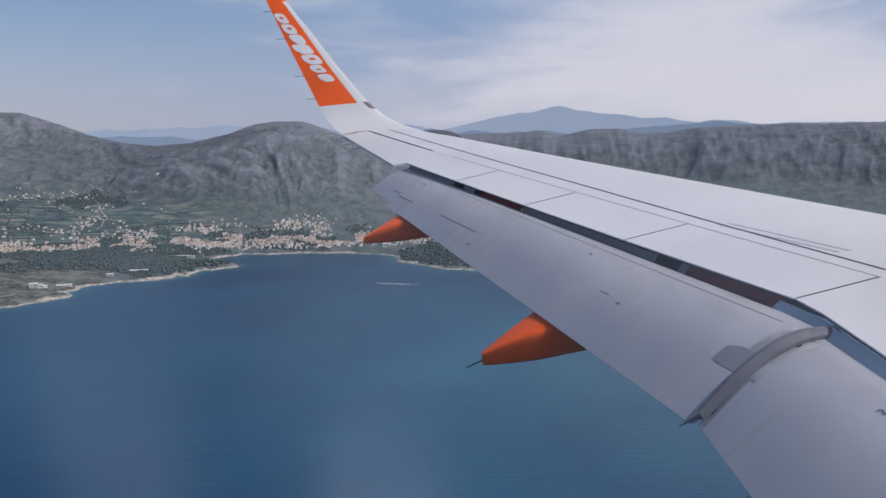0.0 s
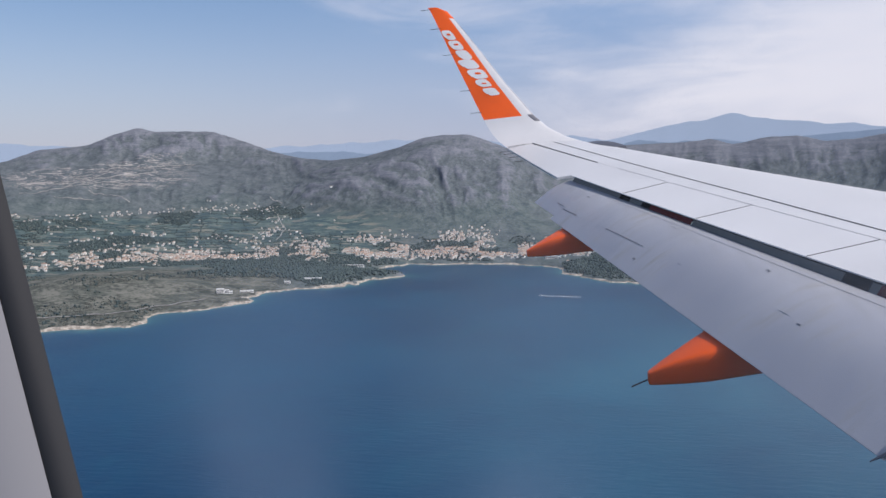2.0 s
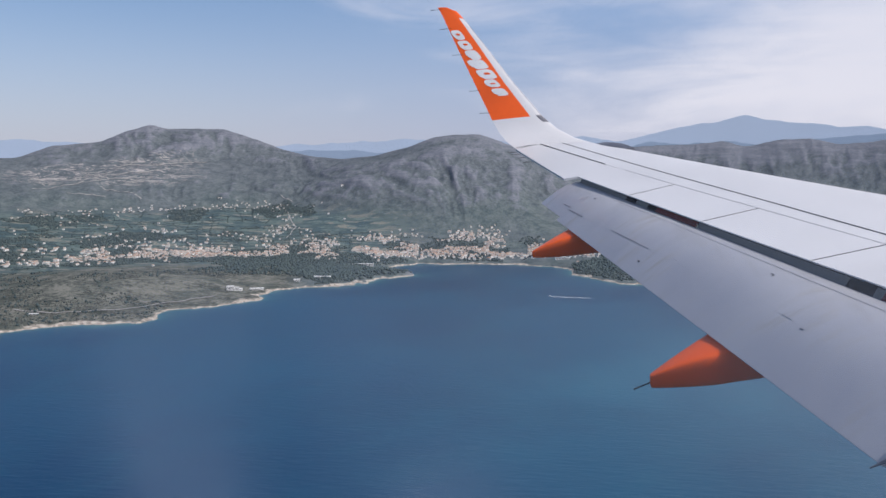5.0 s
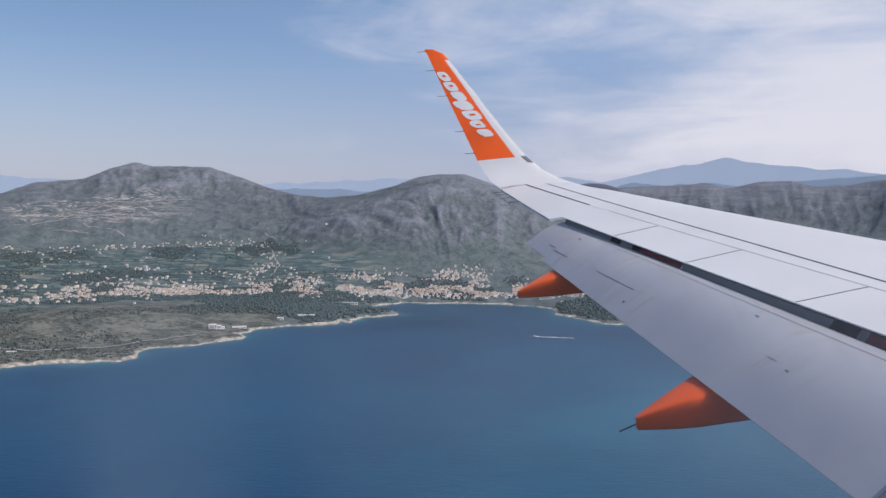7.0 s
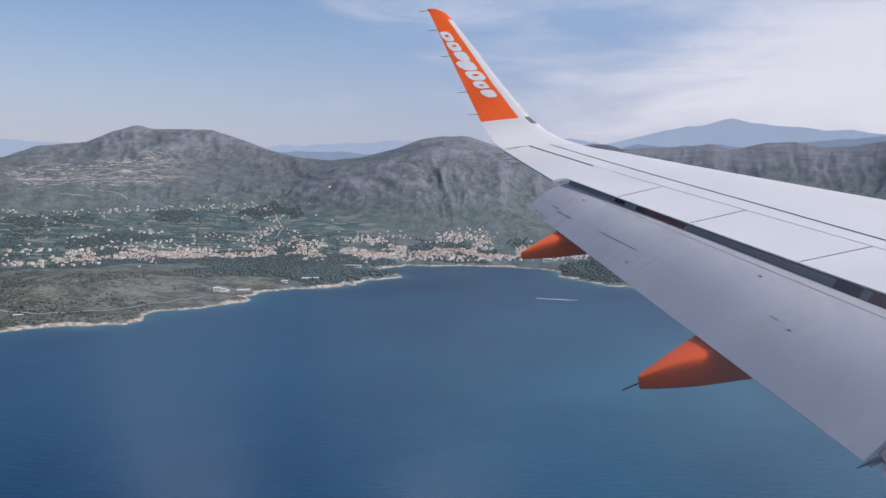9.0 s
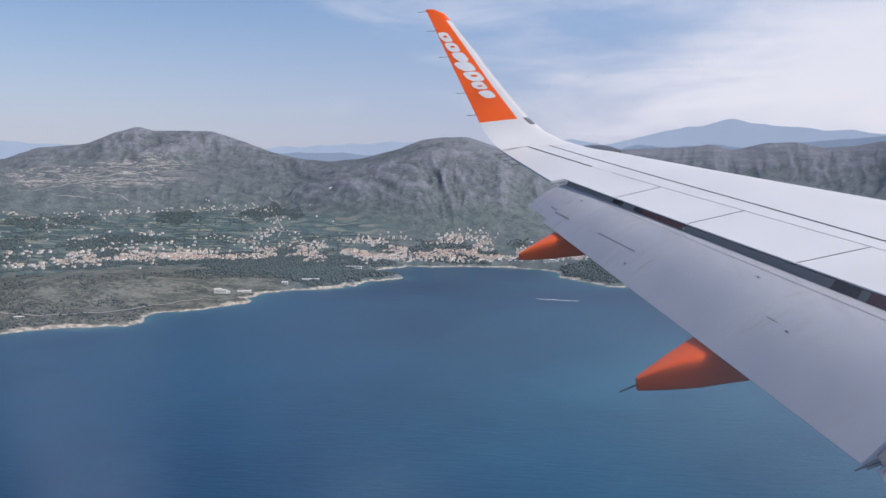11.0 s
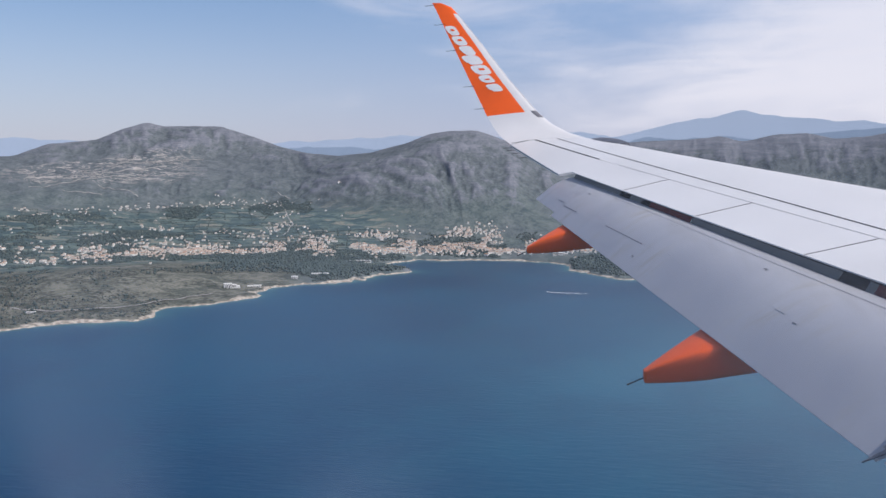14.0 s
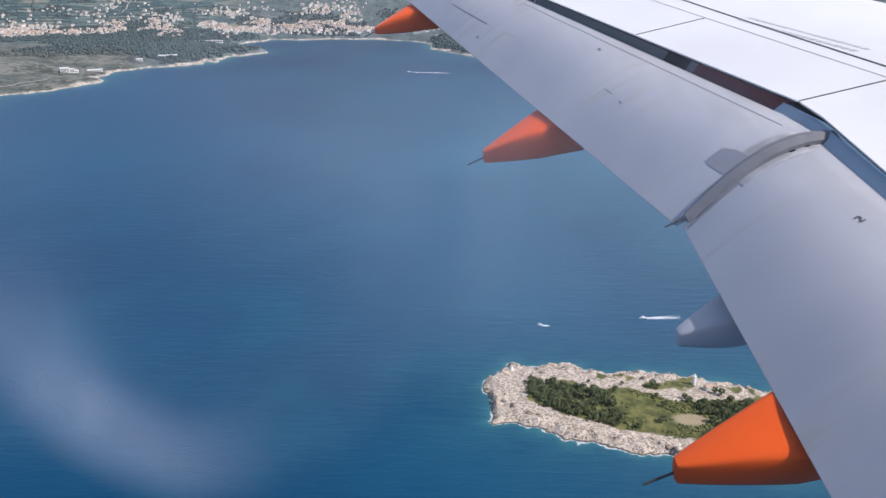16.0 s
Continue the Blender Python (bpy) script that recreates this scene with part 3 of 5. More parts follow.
def panel(corner, n, m, thick, bm=None):
    """A closed curved plate; corner(u, v) gives its upper face."""
    bm = bm or bmesh.new()
    top = [[bm.verts.new(corner(i / n, j / m)) for j in range(m + 1)] for i in range(n + 1)]
    bot = [[bm.verts.new(corner(i / n, j / m) - Vector((0, 0, thick))) for j in range(m + 1)] for i in range(n + 1)]
    for i in range(n):
        for j in range(m):
            bm.faces.new((top[i][j], top[i + 1][j], top[i + 1][j + 1], top[i][j + 1]))
            bm.faces.new((bot[i][j], bot[i][j + 1], bot[i + 1][j + 1], bot[i + 1][j]))
    for i in range(n):
        bm.faces.new((top[i][0], bot[i][0], bot[i + 1][0], top[i + 1][0]))
        bm.faces.new((top[i][m], top[i + 1][m], bot[i + 1][m], bot[i][m]))
    for j in range(m):
        bm.faces.new((top[0][j], top[0][j + 1], bot[0][j + 1], bot[0][j]))
        bm.faces.new((top[n][j], bot[n][j], bot[n][j + 1], top[n][j + 1]))
    return bm


def spoiler_plate(front, aft, lift=0.004):
    """front and aft: the spans (y) of the plate's forward and rear edges."""
    gap = 0.008

    def corner(u, v):
        ya, yb = front[0] + gap + (front[1] - front[0] - 2 * gap) * u, aft[0] + gap + (aft[1] - aft[0] - 2 * gap) * u
        a, b = Vector((x_hinge(ya) - 0.010, ya, 0)), Vector((x_spoiler(yb), yb, 0))
        p = a.lerp(b, v)
        q = skin(p.x, p.y)
        return q + Vector((0, 0, lift))
    return panel(corner, 8, 5, 0.010)


SPANS = [((6.80, 8.52), (6.59, 8.27)), ((8.52, 10.12), (8.27, 9.83)), ((10.12, 11.70), (9.83, 11.38)), ((11.70, 13.20), (11.38, 12.92))]
for fr, af in SPANS:
    part("spoiler", spoiler_plate(fr, af), WHITE, wing, "", 40)
part("inboard_spoiler", spoiler_plate((4.6, 6.80), (4.4, 6.59)), WHITE, wing, "", 40)


def x_tail(y):
    return -5.61 - (y - 12.85) * 0.2765


def aileron_corner(u, v):
    y = 12.98 + (16.18 - 12.98) * u
    a, b = x_hinge(y) - 0.012, x_tail(y)
    x = a + (b - a) * v
    return skin(x, y) + Vector((0, 0, 0.003 - 0.02 * v * v))


part("aileron", panel(aileron_corner, 12, 6, 0.03), WHITE, wing, "", 40)


# a black sheet added below the spoilers to paint the shade in their gaps
def shade_corner(u, v):
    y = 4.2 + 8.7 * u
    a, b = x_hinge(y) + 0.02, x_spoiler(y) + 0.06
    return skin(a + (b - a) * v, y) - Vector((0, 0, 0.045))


part("spoiler_bay", panel(shade_corner, 20, 2, 0.02), BLACK, wing, "black sheet for the shade under the spoilers")


def strip(points, width, lift, thick=0.002):
    """A narrow band along points (x, y) of the wing's upper face."""
    pts = []
    for (ax, ay), (bx, by) in zip(points[:-1], points[1:]):
        pts += [(ax + (bx - ax) * k / 8, ay + (by - ay) * k / 8) for k in range(8)]
    pts.append(points[-1])

    def corner(u, v):
        i = min(int(round(u * (len(pts) - 1))), len(pts) - 1)
        x, y = pts[i]
        return skin(x + (v - 0.5) * width, y) + Vector((0, 0, lift))
    return panel(corner, len(pts) - 1, 1, thick)


part("panel_joint", strip([(-5.71, 16.47 - 0.3), (-3.7, 10.78), (-2.78, 8.26), (-2.3, 6.97), (-1.62, 5.1)], 0.022, 0.003), DARK, wing, "dark sealant line")

def seam(a, b, width, lift=0.007):
    """A dark joint straight across the upper face from a to b."""
    d = Vector((b[0] - a[0], b[1] - a[1], 0))
    side = Vector((-d.y, d.x, 0)).normalized() * width / 2
    return panel(lambda u, v: skin(*(Vector((a[0], a[1], 0)) + d * u + side * (2 * v - 1))[:2]) + Vector((0, 0, lift)), 8, 1, 0.002)


for yf, ya in ((6.80, 6.59), (8.52, 8.27), (10.12, 9.83), (11.70, 11.38)):
    part("spoiler_joint", seam((x_hinge(yf), yf), (x_spoiler(ya) + 0.01, ya), 0.012), DARK, wing)
part("hinge_joint", seam((x_hinge(6.8) - 0.005, 6.8), (x_hinge(13.0) - 0.005, 13.0), 0.010), FAINT, wing)
part("aileron_joint", seam((x_hinge(13.6) - 0.005, 13.6), (x_hinge(16.5) + 0.04, 16.45), 0.026), DARK, wing)
part("aileron_end_joint", seam((x_hinge(16.25), 16.27), (x_tail(16.2) + 0.02, 16.2), 0.02), DARK, wing)

# flaps
FLAP_OUT = [((-3.08, 6.22, -0.074), (-3.93, 6.07, -0.535)), ((-5.49, 13.0, 0.556), (-6.03, 13.05, 0.245))]
FLAP_IN = [((-3.07, 1.9, -0.46), (-3.96, 1.9, -0.905)), ((-3.07, 6.18, -0.093), (-3.90, 6.04, -0.53))]


def flap_point(ends, u, v, bulge=0.10):
    if ends is FLAP_OUT:
        bulge = bulge * (1 - 0.45 * u)
    a = Vector(ends[0][0]).lerp(Vector(ends[1][0]), u)
    b = Vector(ends[0][1]).lerp(Vector(ends[1][1]), u)
    if ends is FLAP_OUT and u > 0.868:
        b = b.lerp(a, 0.10)
    ln = (b - a).length
    p = a.lerp(b, v)
    return p + Vector((-(b - a).z, 0, (b - a).x)).normalized() * -bulge * ln * 4 * v * (1 - v) * (1.40 - 0.80 * v)


def flap_ring(ends, u):
    a = Vector(ends[0][0]).lerp(Vector(ends[1][0]), u)
    top = [flap_point(ends, u, v) for v in (0, 0.06, 0.13, 0.20, 0.28, 0.36, 0.44, 0.52, 0.60, 0.68, 0.76, 0.84, 0.92, 1.0)]
    ln = (top[-1] - top[0]).length
    nose = [a + Vector((0.10 * ln, 0, -0.16 * ln)), a + Vector((0.13 * ln, 0, -0.07 * ln)), a + Vector((0.07 * ln, 0, -0.012 * ln))]
    low = [flap_point(ends, u, v, -0.02) - Vector((0, 0, 0.004 + 0.10 * (1 - v))) for v in (1.0, 0.7, 0.35)]
    return top + low + nose


flap = part("outboard_flap", loft([flap_ring(FLAP_OUT, u) for u in sorted([*np.linspace(0, 1, 28), 0.8675, 0.8685])]), FLAP, wing, "grey outboard flap, lowered", 36)
flap_in = part("inboard_flap", loft([flap_ring(FLAP_IN, u) for u in np.linspace(0, 1, 16)]), FLAP, wing, "grey inboard flap, lowered", 36)


def on_flap(ends, u0, u1, v0, v1, lift, thick=0.002, n=6, m=6):
    return panel(lambda u, v: flap_point(ends, u0 + (u1 - u0) * u, v0 + (v1 - v0) * v) + Vector((-0.4, 0, 0.9)).normalized() * lift, n, m, thick)


# the seal over the joint between the flaps
seal = []
for k in range(17):
    v = -0.07 + k / 16
    p = flap_point(FLAP_OUT, 0.0, v) - Vector((0, 0.03, 0))
    q = Vector((-0.45, 0, 0.9)).normalized()
    w, h = 0.060 * (1 - 0.55 * max(v, 0) ** 4), 0.034
    seal.append([p + Vector((0, w, 0)) + q * 0.003, p + Vector((0, w * 0.6, 0)) + q * h, p - Vector((0, w * 0.1, 0)) + q * h * 1.1, p - Vector((0, w * 0.8, 0)) + q * 0.004,
                 p - Vector((0, w * 0.8, 0)) - q * 0.03, p + Vector((0, w, 0)) - q * 0.03])
part("flap_seal", loft(seal), SEAL, flap, "scuffed metal seal between the flaps", 40)
# near-black strip that paints the shade in the gap beside the seal
part("seal_shadow_gap", on_flap(FLAP_IN, 0.9915, 0.999, 0.02, 0.90, 0.004, n=2, m=10), BLACK, flap_in)
def shaped_plate(ends, left, right, v0, v1, lift, n=3, m=14):
    """A thin plate on a flap; left and right give its edges along v."""
    return panel(lambda u, v: flap_point(ends, left(v) + (right(v) - left(v)) * u, v0 + (v1 - v0) * v) + Vector((-0.4, 0, 0.9)).normalized() * lift, n, m, 0.002)


part("wear_plate", shaped_plate(FLAP_OUT, lambda v: -0.002, lambda v: 0.034 * min(1.0, 0.62 + 1.9 * v, 0.80 + 3.0 * (1 - v)), 0.42, 0.60, 0.0025), PLATE, flap, "dull metal wear plate")
part("wear_plate", shaped_plate(FLAP_OUT, lambda v: -0.002, lambda v: 0.016 * min(1.0, 0.7 + 6 * v), 0.09, 0.42, 0.0027), WORN, flap, "pale scuffed metal wear plate")
part("wear_plate", shaped_plate(FLAP_IN, lambda v: 0.9735 + 0.006 * max(0.0, 0.25 - v), lambda v: 0.9915, 0.08, 0.58, 0.0025), WORN, flap_in, "pale scuffed metal wear plate")
part("tail_plate", shaped_plate(FLAP_IN, lambda v: 0.985, lambda v: 0.9915, 0.58, 0.98, 0.0025), PLATE, flap_in, "dull metal closing plate")
part("end_spike", tube([flap_point(FLAP_OUT, 0.0, 0.93) + Vector((0, -0.02, 0.012)), flap_point(FLAP_OUT, 0.0, 1.0) + Vector((-0.06, 0.03, -0.02))], [0.014, 0.004], 6), STEEL, flap, "dark pointed seal end")

for k in range(12):
    q = flap_point(FLAP_OUT, 0.0, 0.08 + 0.022 * k) + Vector((-0.012, 0.012, 0.030))
    part("rivet", tube([q, q + Vector((-0.002, 0, 0.004))], [0.004, 0.003], 6), STEEL, flap)
for v0, v1, u0 in ((0.11, 0.135, 0.9885), (0.20, 0.235, 0.987)):
    part("latch_slot", on_flap(FLAP_IN, u0, 0.9915, v0, v1, 0.006, n=2, m=2), BLACK, flap_in)

# what shows in the slot between the spoilers and the flap
def slot(y0, y1, drop, material, label="", ahead=0.05, back=0.0):
    def corner(u, v):
        y = y0 + (y1 - y0) * u
        x = x_spoiler(y) + ahead + (back - ahead) * v
        return Vector((x, y, z_skin(y) - 0.035 - drop * v))
    part("slot_strip", panel(corner, 8, 1, 0.01), material, wing, label)


# the grey pieces are added in place of sea and land seen through
slot(4.2, 6.70, 0.08, SHROUD, "blue-grey shroud strip", ahead=0.0, back=-0.10)
slot(6.72, 7.58, 0.085, MAROON, "maroon primed strip in the flap slot")
slot(7.58, 7.66, 0.085, SLOT)
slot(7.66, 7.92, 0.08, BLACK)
slot(7.92, 9.95, 0.09, SLOT, "grey filler strip for the view through the flap slot")
slot(9.97, 10.80, 0.08, MAROON)
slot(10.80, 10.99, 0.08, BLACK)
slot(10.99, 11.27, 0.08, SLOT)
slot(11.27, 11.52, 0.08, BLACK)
slot(11.52, 12.9, 0.07, SLOT)

# flap track fairings: a keel that widens towards the flap and narrows to a blunt tail
def fairing(name, y_tail, y_te, tail, te, out, inn, material, label, deep=0.235, wick=True):
    """out, inn: half widths at the flap's edge, outboard and inboard."""
    tx, tt, tb = tail
    ex, ez = te
    rings = []
    for k in (-0.03, -0.018, 0.0, 0.06, 0.2, 0.4, 0.6, 0.8, 1.0, 1.35, 1.8, 2.6):
        f = max(k, 0.0)
        x = tx + (ex - tx) * k
        top = tt + (ez - tt) * f + 0.02 * f * max(1 - f, 0.0) - max(f - 1, 0) * 0.04
        bottom = tb + (ez - deep - tb) * f - 0.02 * f * max(1 - f, -0.5)
        grow = min(f, 1.0) ** 0.9
        a, b = 0.042 + (out - 0.042) * grow, 0.042 + (inn - 0.042) * grow
        yc = y_tail + (y_te - y_tail) * min(f, 1.2)
        if k < 0:
            pinch = 0.86 if k > -0.02 else 0.55
            a, b, top, bottom = a * pinch, b * pinch, top - 0.03 * (1 - pinch), bottom + 0.05 * (1 - pinch)
        h = top - bottom
        ring_ = []
        for q in range(20):
            w = 2 * math.pi * q / 20
            c_, s_ = math.cos(w), math.sin(w)
            px, pz = math.copysign(abs(c_) ** 0.30, c_), math.copysign(abs(s_) ** 0.30, s_)
            taper = 1.0 if pz > 0 else 1.0 + 0.30 * pz
            sag = 0.24 * h * min(f, 1.0) * (0.5 - 0.5 * px) * max(pz, 0.0)
            ring_.append(Vector((x, yc + (a if px > 0 else b) * px * taper, bottom + h * (0.5 + 0.5 * pz) - sag)))
        rings.append(ring_)
    body = part(name, loft(rings), material, wing, label, 32)
    if wick:
        mid = (tt + tb) / 2
        part("static_wick", tube([(tx + 0.02, y_tail, mid), (tx - 0.14, y_tail, mid - 0.07)], 0.006), DARK, body, "thin black static discharge wick")


fairing("flap_track_fairing", 7.94, 7.94, (-4.95, -0.602, -0.708), (-4.50, -0.315), 0.19, 0.20, ORANGE, deep=0.35, label="orange flap track fairing under the outboard flap")
fairing("flap_track_fairing", 11.52, 11.56, (-6.025, -0.155, -0.240), (-5.57, 0.092), 0.18, 0.19, ORANGE, deep=0.32, label="orange flap track fairing near the flap's outer end")
fairing("flap_track_fairing", 4.40, 4.43, (-4.352, -0.880, -0.985), (-3.90, -0.648), 0.16, 0.23, ORANGE, deep=0.295, label="orange flap track fairing under the inboard flap")
fairing("small_fairing", 5.30, 5.32, (-4.11, -0.790, -0.870), (-3.86, -0.62), 0.10, 0.15, GREY, deep=0.25, wick=False, label="small grey fairing under the inboard flap")

# upturned tip
STATIONS = [((-6.53, 16.20, 0.965), (-5.10, 16.20, 0.94)), ((-6.71, 16.50, 1.09), (-5.46, 16.50, 1.07)), ((-6.86, 16.72, 1.27), (-5.79, 16.70, 1.26)), ((-6.99, 16.90, 1.49), (-6.05, 16.87, 1.50)),
            ((-7.155, 17.05, 1.85), (-6.31, 17.03, 1.83)), ((-7.32, 17.20, 2.20), (-6.57, 17.17, 2.15)), ((-7.65, 17.50, 2.91), (-7.06, 17.48, 2.84)), ((-7.94, 17.77, 3.55), (-7.52, 17.75, 3.46)),
            ((-8.01, 17.84, 3.69), (-7.66, 17.82, 3.62)), ((-8.045, 17.86, 3.735), (-7.86, 17.85, 3.72))]
CUTS = (0.0, 0.03, 0.10, 0.25, 0.5, 0.8, 1.0)


def tip_point(i, f, side):
    te, le = (Vector(p) for p in STATIONS[i])
    j, k = max(i - 1, 0), min(i + 1, len(STATIONS) - 1)
    d = (Vector(STATIONS[k][0]) - Vector(STATIONS[j][0]))
    n = Vector((0, -d.z, d.y)).normalized()
    c = (te - le).length
    t = 0.5 * 0.10 * c * 2.0 * (math.sqrt(f) - f) * 1.9
    return le.lerp(te, f) + n * t * side


rings = [[tip_point(i, f, 1) for f in CUTS] + [tip_point(i, f, -1) for f in CUTS[-2:0:-1]] for i in range(len(STATIONS))]
ORANGE_FROM = 3
tip = part("wing_tip", loft(rings, slot=lambda i, j: 1 if (i >= 7 or (i >= ORANGE_FROM and 3 <= j <= 8)) else 0), [WHITE, ORANGE], wing, "orange and white upturned wing tip", 50)


def tip_at(s, f, lift):
    i = min(int(s), len(STATIONS) - 2)
    p = tip_point(i, f, 1).lerp(tip_point(i + 1, f, 1), s - i)
    return p + Vector((0, -0.9, 0.4)).normalized() * lift


# the name on the tip, as plain rounded shapes
def blob(s0, f0, half_s, half_f, tilt, waist, proud=0.0):
    """A rounded white patch on the tip's inner face."""
    bm = bmesh.new()
    ring_ = []
    for k in range(24):
        a = 2 * math.pi * k / 24
        r = 1 - waist * max(0.0, math.cos(a - 2.2)) ** 6
        u, v = r * math.copysign(abs(math.cos(a)) ** 0.55, math.cos(a)), r * math.copysign(abs(math.sin(a)) ** 0.55, math.sin(a))
        u, v = u * math.cos(tilt) - v * math.sin(tilt), u * math.sin(tilt) + v * math.cos(tilt)
        ring_.append((s0 + half_s * u, f0 + half_f * v))
    low = [bm.verts.new(tip_at(a, b, 0.001 + proud)) for a, b in ring_]
    high = [bm.verts.new(tip_at(a, b, 0.004 + proud)) for a, b in ring_]
    mid = bm.verts.new(tip_at(s0, f0, 0.004 + proud))
    for k in range(24):
        bm.faces.new((high[k], high[(k + 1) % 24], mid))
        bm.faces.new((low[k], low[(k + 1) % 24], high[(k + 1) % 24], high[k]))
    return bm


for s_at, f_at, half_s, half_f, tilt, waist in ((6.40, 0.76, 0.155, 0.24, 0.1, 0.22), (6.08, 0.70, 0.145, 0.24, 0.1, 0.12), (5.79, 0.63, 0.135, 0.24, 0.1, 0.25), (5.52, 0.65, 0.135, 0.30, 0.1, 0.3),
                                                (5.24, 0.57, 0.135, 0.27, 0.1, 0.2), (4.92, 0.57, 0.175, 0.20, 0.1, 0.22), (4.45, 0.52, 0.22, 0.19, 0.1, 0.3)):
    block = part("lettering_block", blob(s_at, f_at, half_s, half_f * 0.88, tilt, waist), LETTER, tip, "white lettering block")
    if waist < 0.23:
        part("block_counter", blob(s_at + 0.12 * half_s, f_at - 0.10 * half_f, half_s * 0.20, half_f * 0.30, tilt, 0.0, 0.004), ORANGE, block, "orange opening in the block")
part("edge_strip", panel(lambda u, v: tip_at(3.0 + 4.1 * u, 0.01 + 0.02 * v, 0.004), 10, 1, 0.003), METAL, tip, "bare metal leading edge")
part("tip_lamp", panel(lambda u, v: tip_at(2.55 + 0.5 * u, 0.02 + 0.10 * v, 0.006), 4, 2, 0.01), STEEL, tip, "dark navigation lamp cover")
for s in (3.4, 4.6, 5.8, 6.6, 8.0):
    p = tip_at(s, 1.0, 0)
    part("static_wick", tube([p + Vector((0.05, 0, 0)), p + Vector((-0.17, 0, 0.0))], 0.005), DARK, tip, "thin black static discharge wick")
for y in (14.9, 15.4, 15.8, 16.1):
    p = Vector((x_tail(y), y, z_skin(y) - 0.06))
    part("static_wick", tube([p + Vector((0.1, 0, 0)), p + Vector((-0.15, 0, -0.01))], 0.005), DARK, wing, "thin black static discharge wick")


def flap_marks(ends, parent, items):
    for name, u0, u1, v0, v1, mat in items:
        part(name, on_flap(ends, u0, u1, v0, v1, 0.0025, 0.0015, 2, 1), mat, parent)


# the outer end of the slat stands a little proud of the leading edge
slat = []
for k, hgt in enumerate((0.0, 0.02, 0.035, 0.03, 0.015, 0.0)):
    y = 15.15 + 0.16 * k
    c0 = skin(x_lead(y) - 0.10, y)
    slat.append([c0 + Vector((0.13, 0, -0.04)), c0 + Vector((0.09, 0, 0.03 + 0.8 * hgt)), c0 + Vector((-0.03, 0, 0.02 + hgt)), c0 + Vector((-0.22, 0, -0.01))])
part("slat_end", loft(slat), STEEL, wing, "small dark slat end fairing", 40)


# stencil bars and scuffs
flap_marks(FLAP_OUT, flap, [("stencil_bar", 0.795 + 0.0115 * k, 0.803 + 0.0115 * k, 0.67 + 0.004 * k, 0.695 + 0.004 * k, STEEL) for k in range(10)])
flap_marks(FLAP_OUT, flap, [("stencil_bar", 0.535 + 0.0105 * k, 0.5415 + 0.0105 * k, 0.59 + 0.0025 * k, 0.605 + 0.0025 * k, STEEL) for k in range(13)])
flap_marks(FLAP_OUT, flap, [("scuff", 0.205, 0.222, 0.52, 0.525, FAINT), ("scuff", 0.180, 0.186, 0.55, 0.558, STEEL), ("scuff", 0.455, 0.463, 0.545, 0.552, FAINT), ("scuff", 0.425, 0.433, 0.57, 0.58, FAINT),
                            ("scuff", 0.535, 0.55, 0.02, 0.14, FAINT), ("scuff", 0.835, 0.845, 0.22, 0.245, STEEL), ("scuff", 0.72, 0.73, 0.55, 0.565, FAINT)])
part("flap_seam", on_flap(FLAP_OUT, 0.03, 0.80, 0.075, 0.080, 0.0025, 0.0015, 24, 1), FAINT, flap)
for k in range(16):
    for row in range(2):
        y0 = 8.42 - k * 0.064 - row * 0.02
        x0 = -2.76 + k * 0.031 - row * 0.09
        part("stencil_bar", strip([(x0, y0), (x0 + 0.022, y0 - 0.045)], 0.035, 0.002), FAINT, wing)


def numeral(text, at, ahead, up, size, parent):
    """Black painted figures on a surface."""
    cu = bpy.data.curves.new("numeral", "FONT")
    cu.body, cu.size, cu.extrude, cu.align_x = text, size, 0.0008, "CENTER"
    tmp = bpy.data.objects.new("numeral", cu)
    scene.collection.objects.link(tmp)
    me = bpy.data.meshes.new_from_object(tmp.evaluated_get(bpy.context.evaluated_depsgraph_get()))
    bpy.data.objects.remove(tmp)
    me.materials.clear()
    me.materials.append(MARK)
    ob = new("numeral", me)
    a, u = Vector(ahead).normalized(), Vector(up).normalized()
    n = a.cross(u).normalized()
    m = Matrix((a, n.cross(a), n)).transposed().to_4x4()
    m.translation = Vector(at) + n * 0.004
    ob.parent = parent
    ob.matrix_local = m
    return tagged(ob, "black painted figure")


for ends, u, v, size, par in ((FLAP_OUT, 0.30, 0.21, 0.065, flap), (FLAP_OUT, 0.52, 0.80, 0.065, flap), (FLAP_IN, 0.785, 0.22, 0.075, flap_in)):
    p = flap_point(ends, u, v)
    numeral("2", p, flap_point(ends, u, v - 0.05) - p, flap_point(ends, u + 0.01, v) - p, size, par)

# ---- cabin side with the window ----
cabin = thing("wall_cabin", "pale grey cabin side panel around the window", "wall", AIR, kind="structure")
WX0, WX1, WZ0, WZ1 = -5.783, -4.85, 0.78, 1.70


def outline(grow, y, n=12, r=0.16):
    pts = []
    for cx, cz, a0 in ((WX1 - r, WZ1 - r, 0), (WX0 + r, WZ1 - r, 90), (WX0 + r, WZ0 + r, 180), (WX1 - r, WZ0 + r, 270)):
        for k in range(n + 1):
            a = radians(a0 + 90 * k / n)
            x, z = cx + (r + grow) * math.cos(a), cz + (r + grow) * math.sin(a)
            pts.append(Vector((x + 0.12 * (1.23 - z), y, z)))
    return pts


def outer(y):
    pts = []
    mid = Vector(((WX0 + WX1) / 2, y, (WZ0 + WZ1) / 2))
    for p in outline(0, y):
        d = p - mid
        k = min(1.5 / max(abs(d.x), 1e-6), 0.95 / max(abs(d.z), 1e-6))
        pts.append(mid + d * k)
    return pts


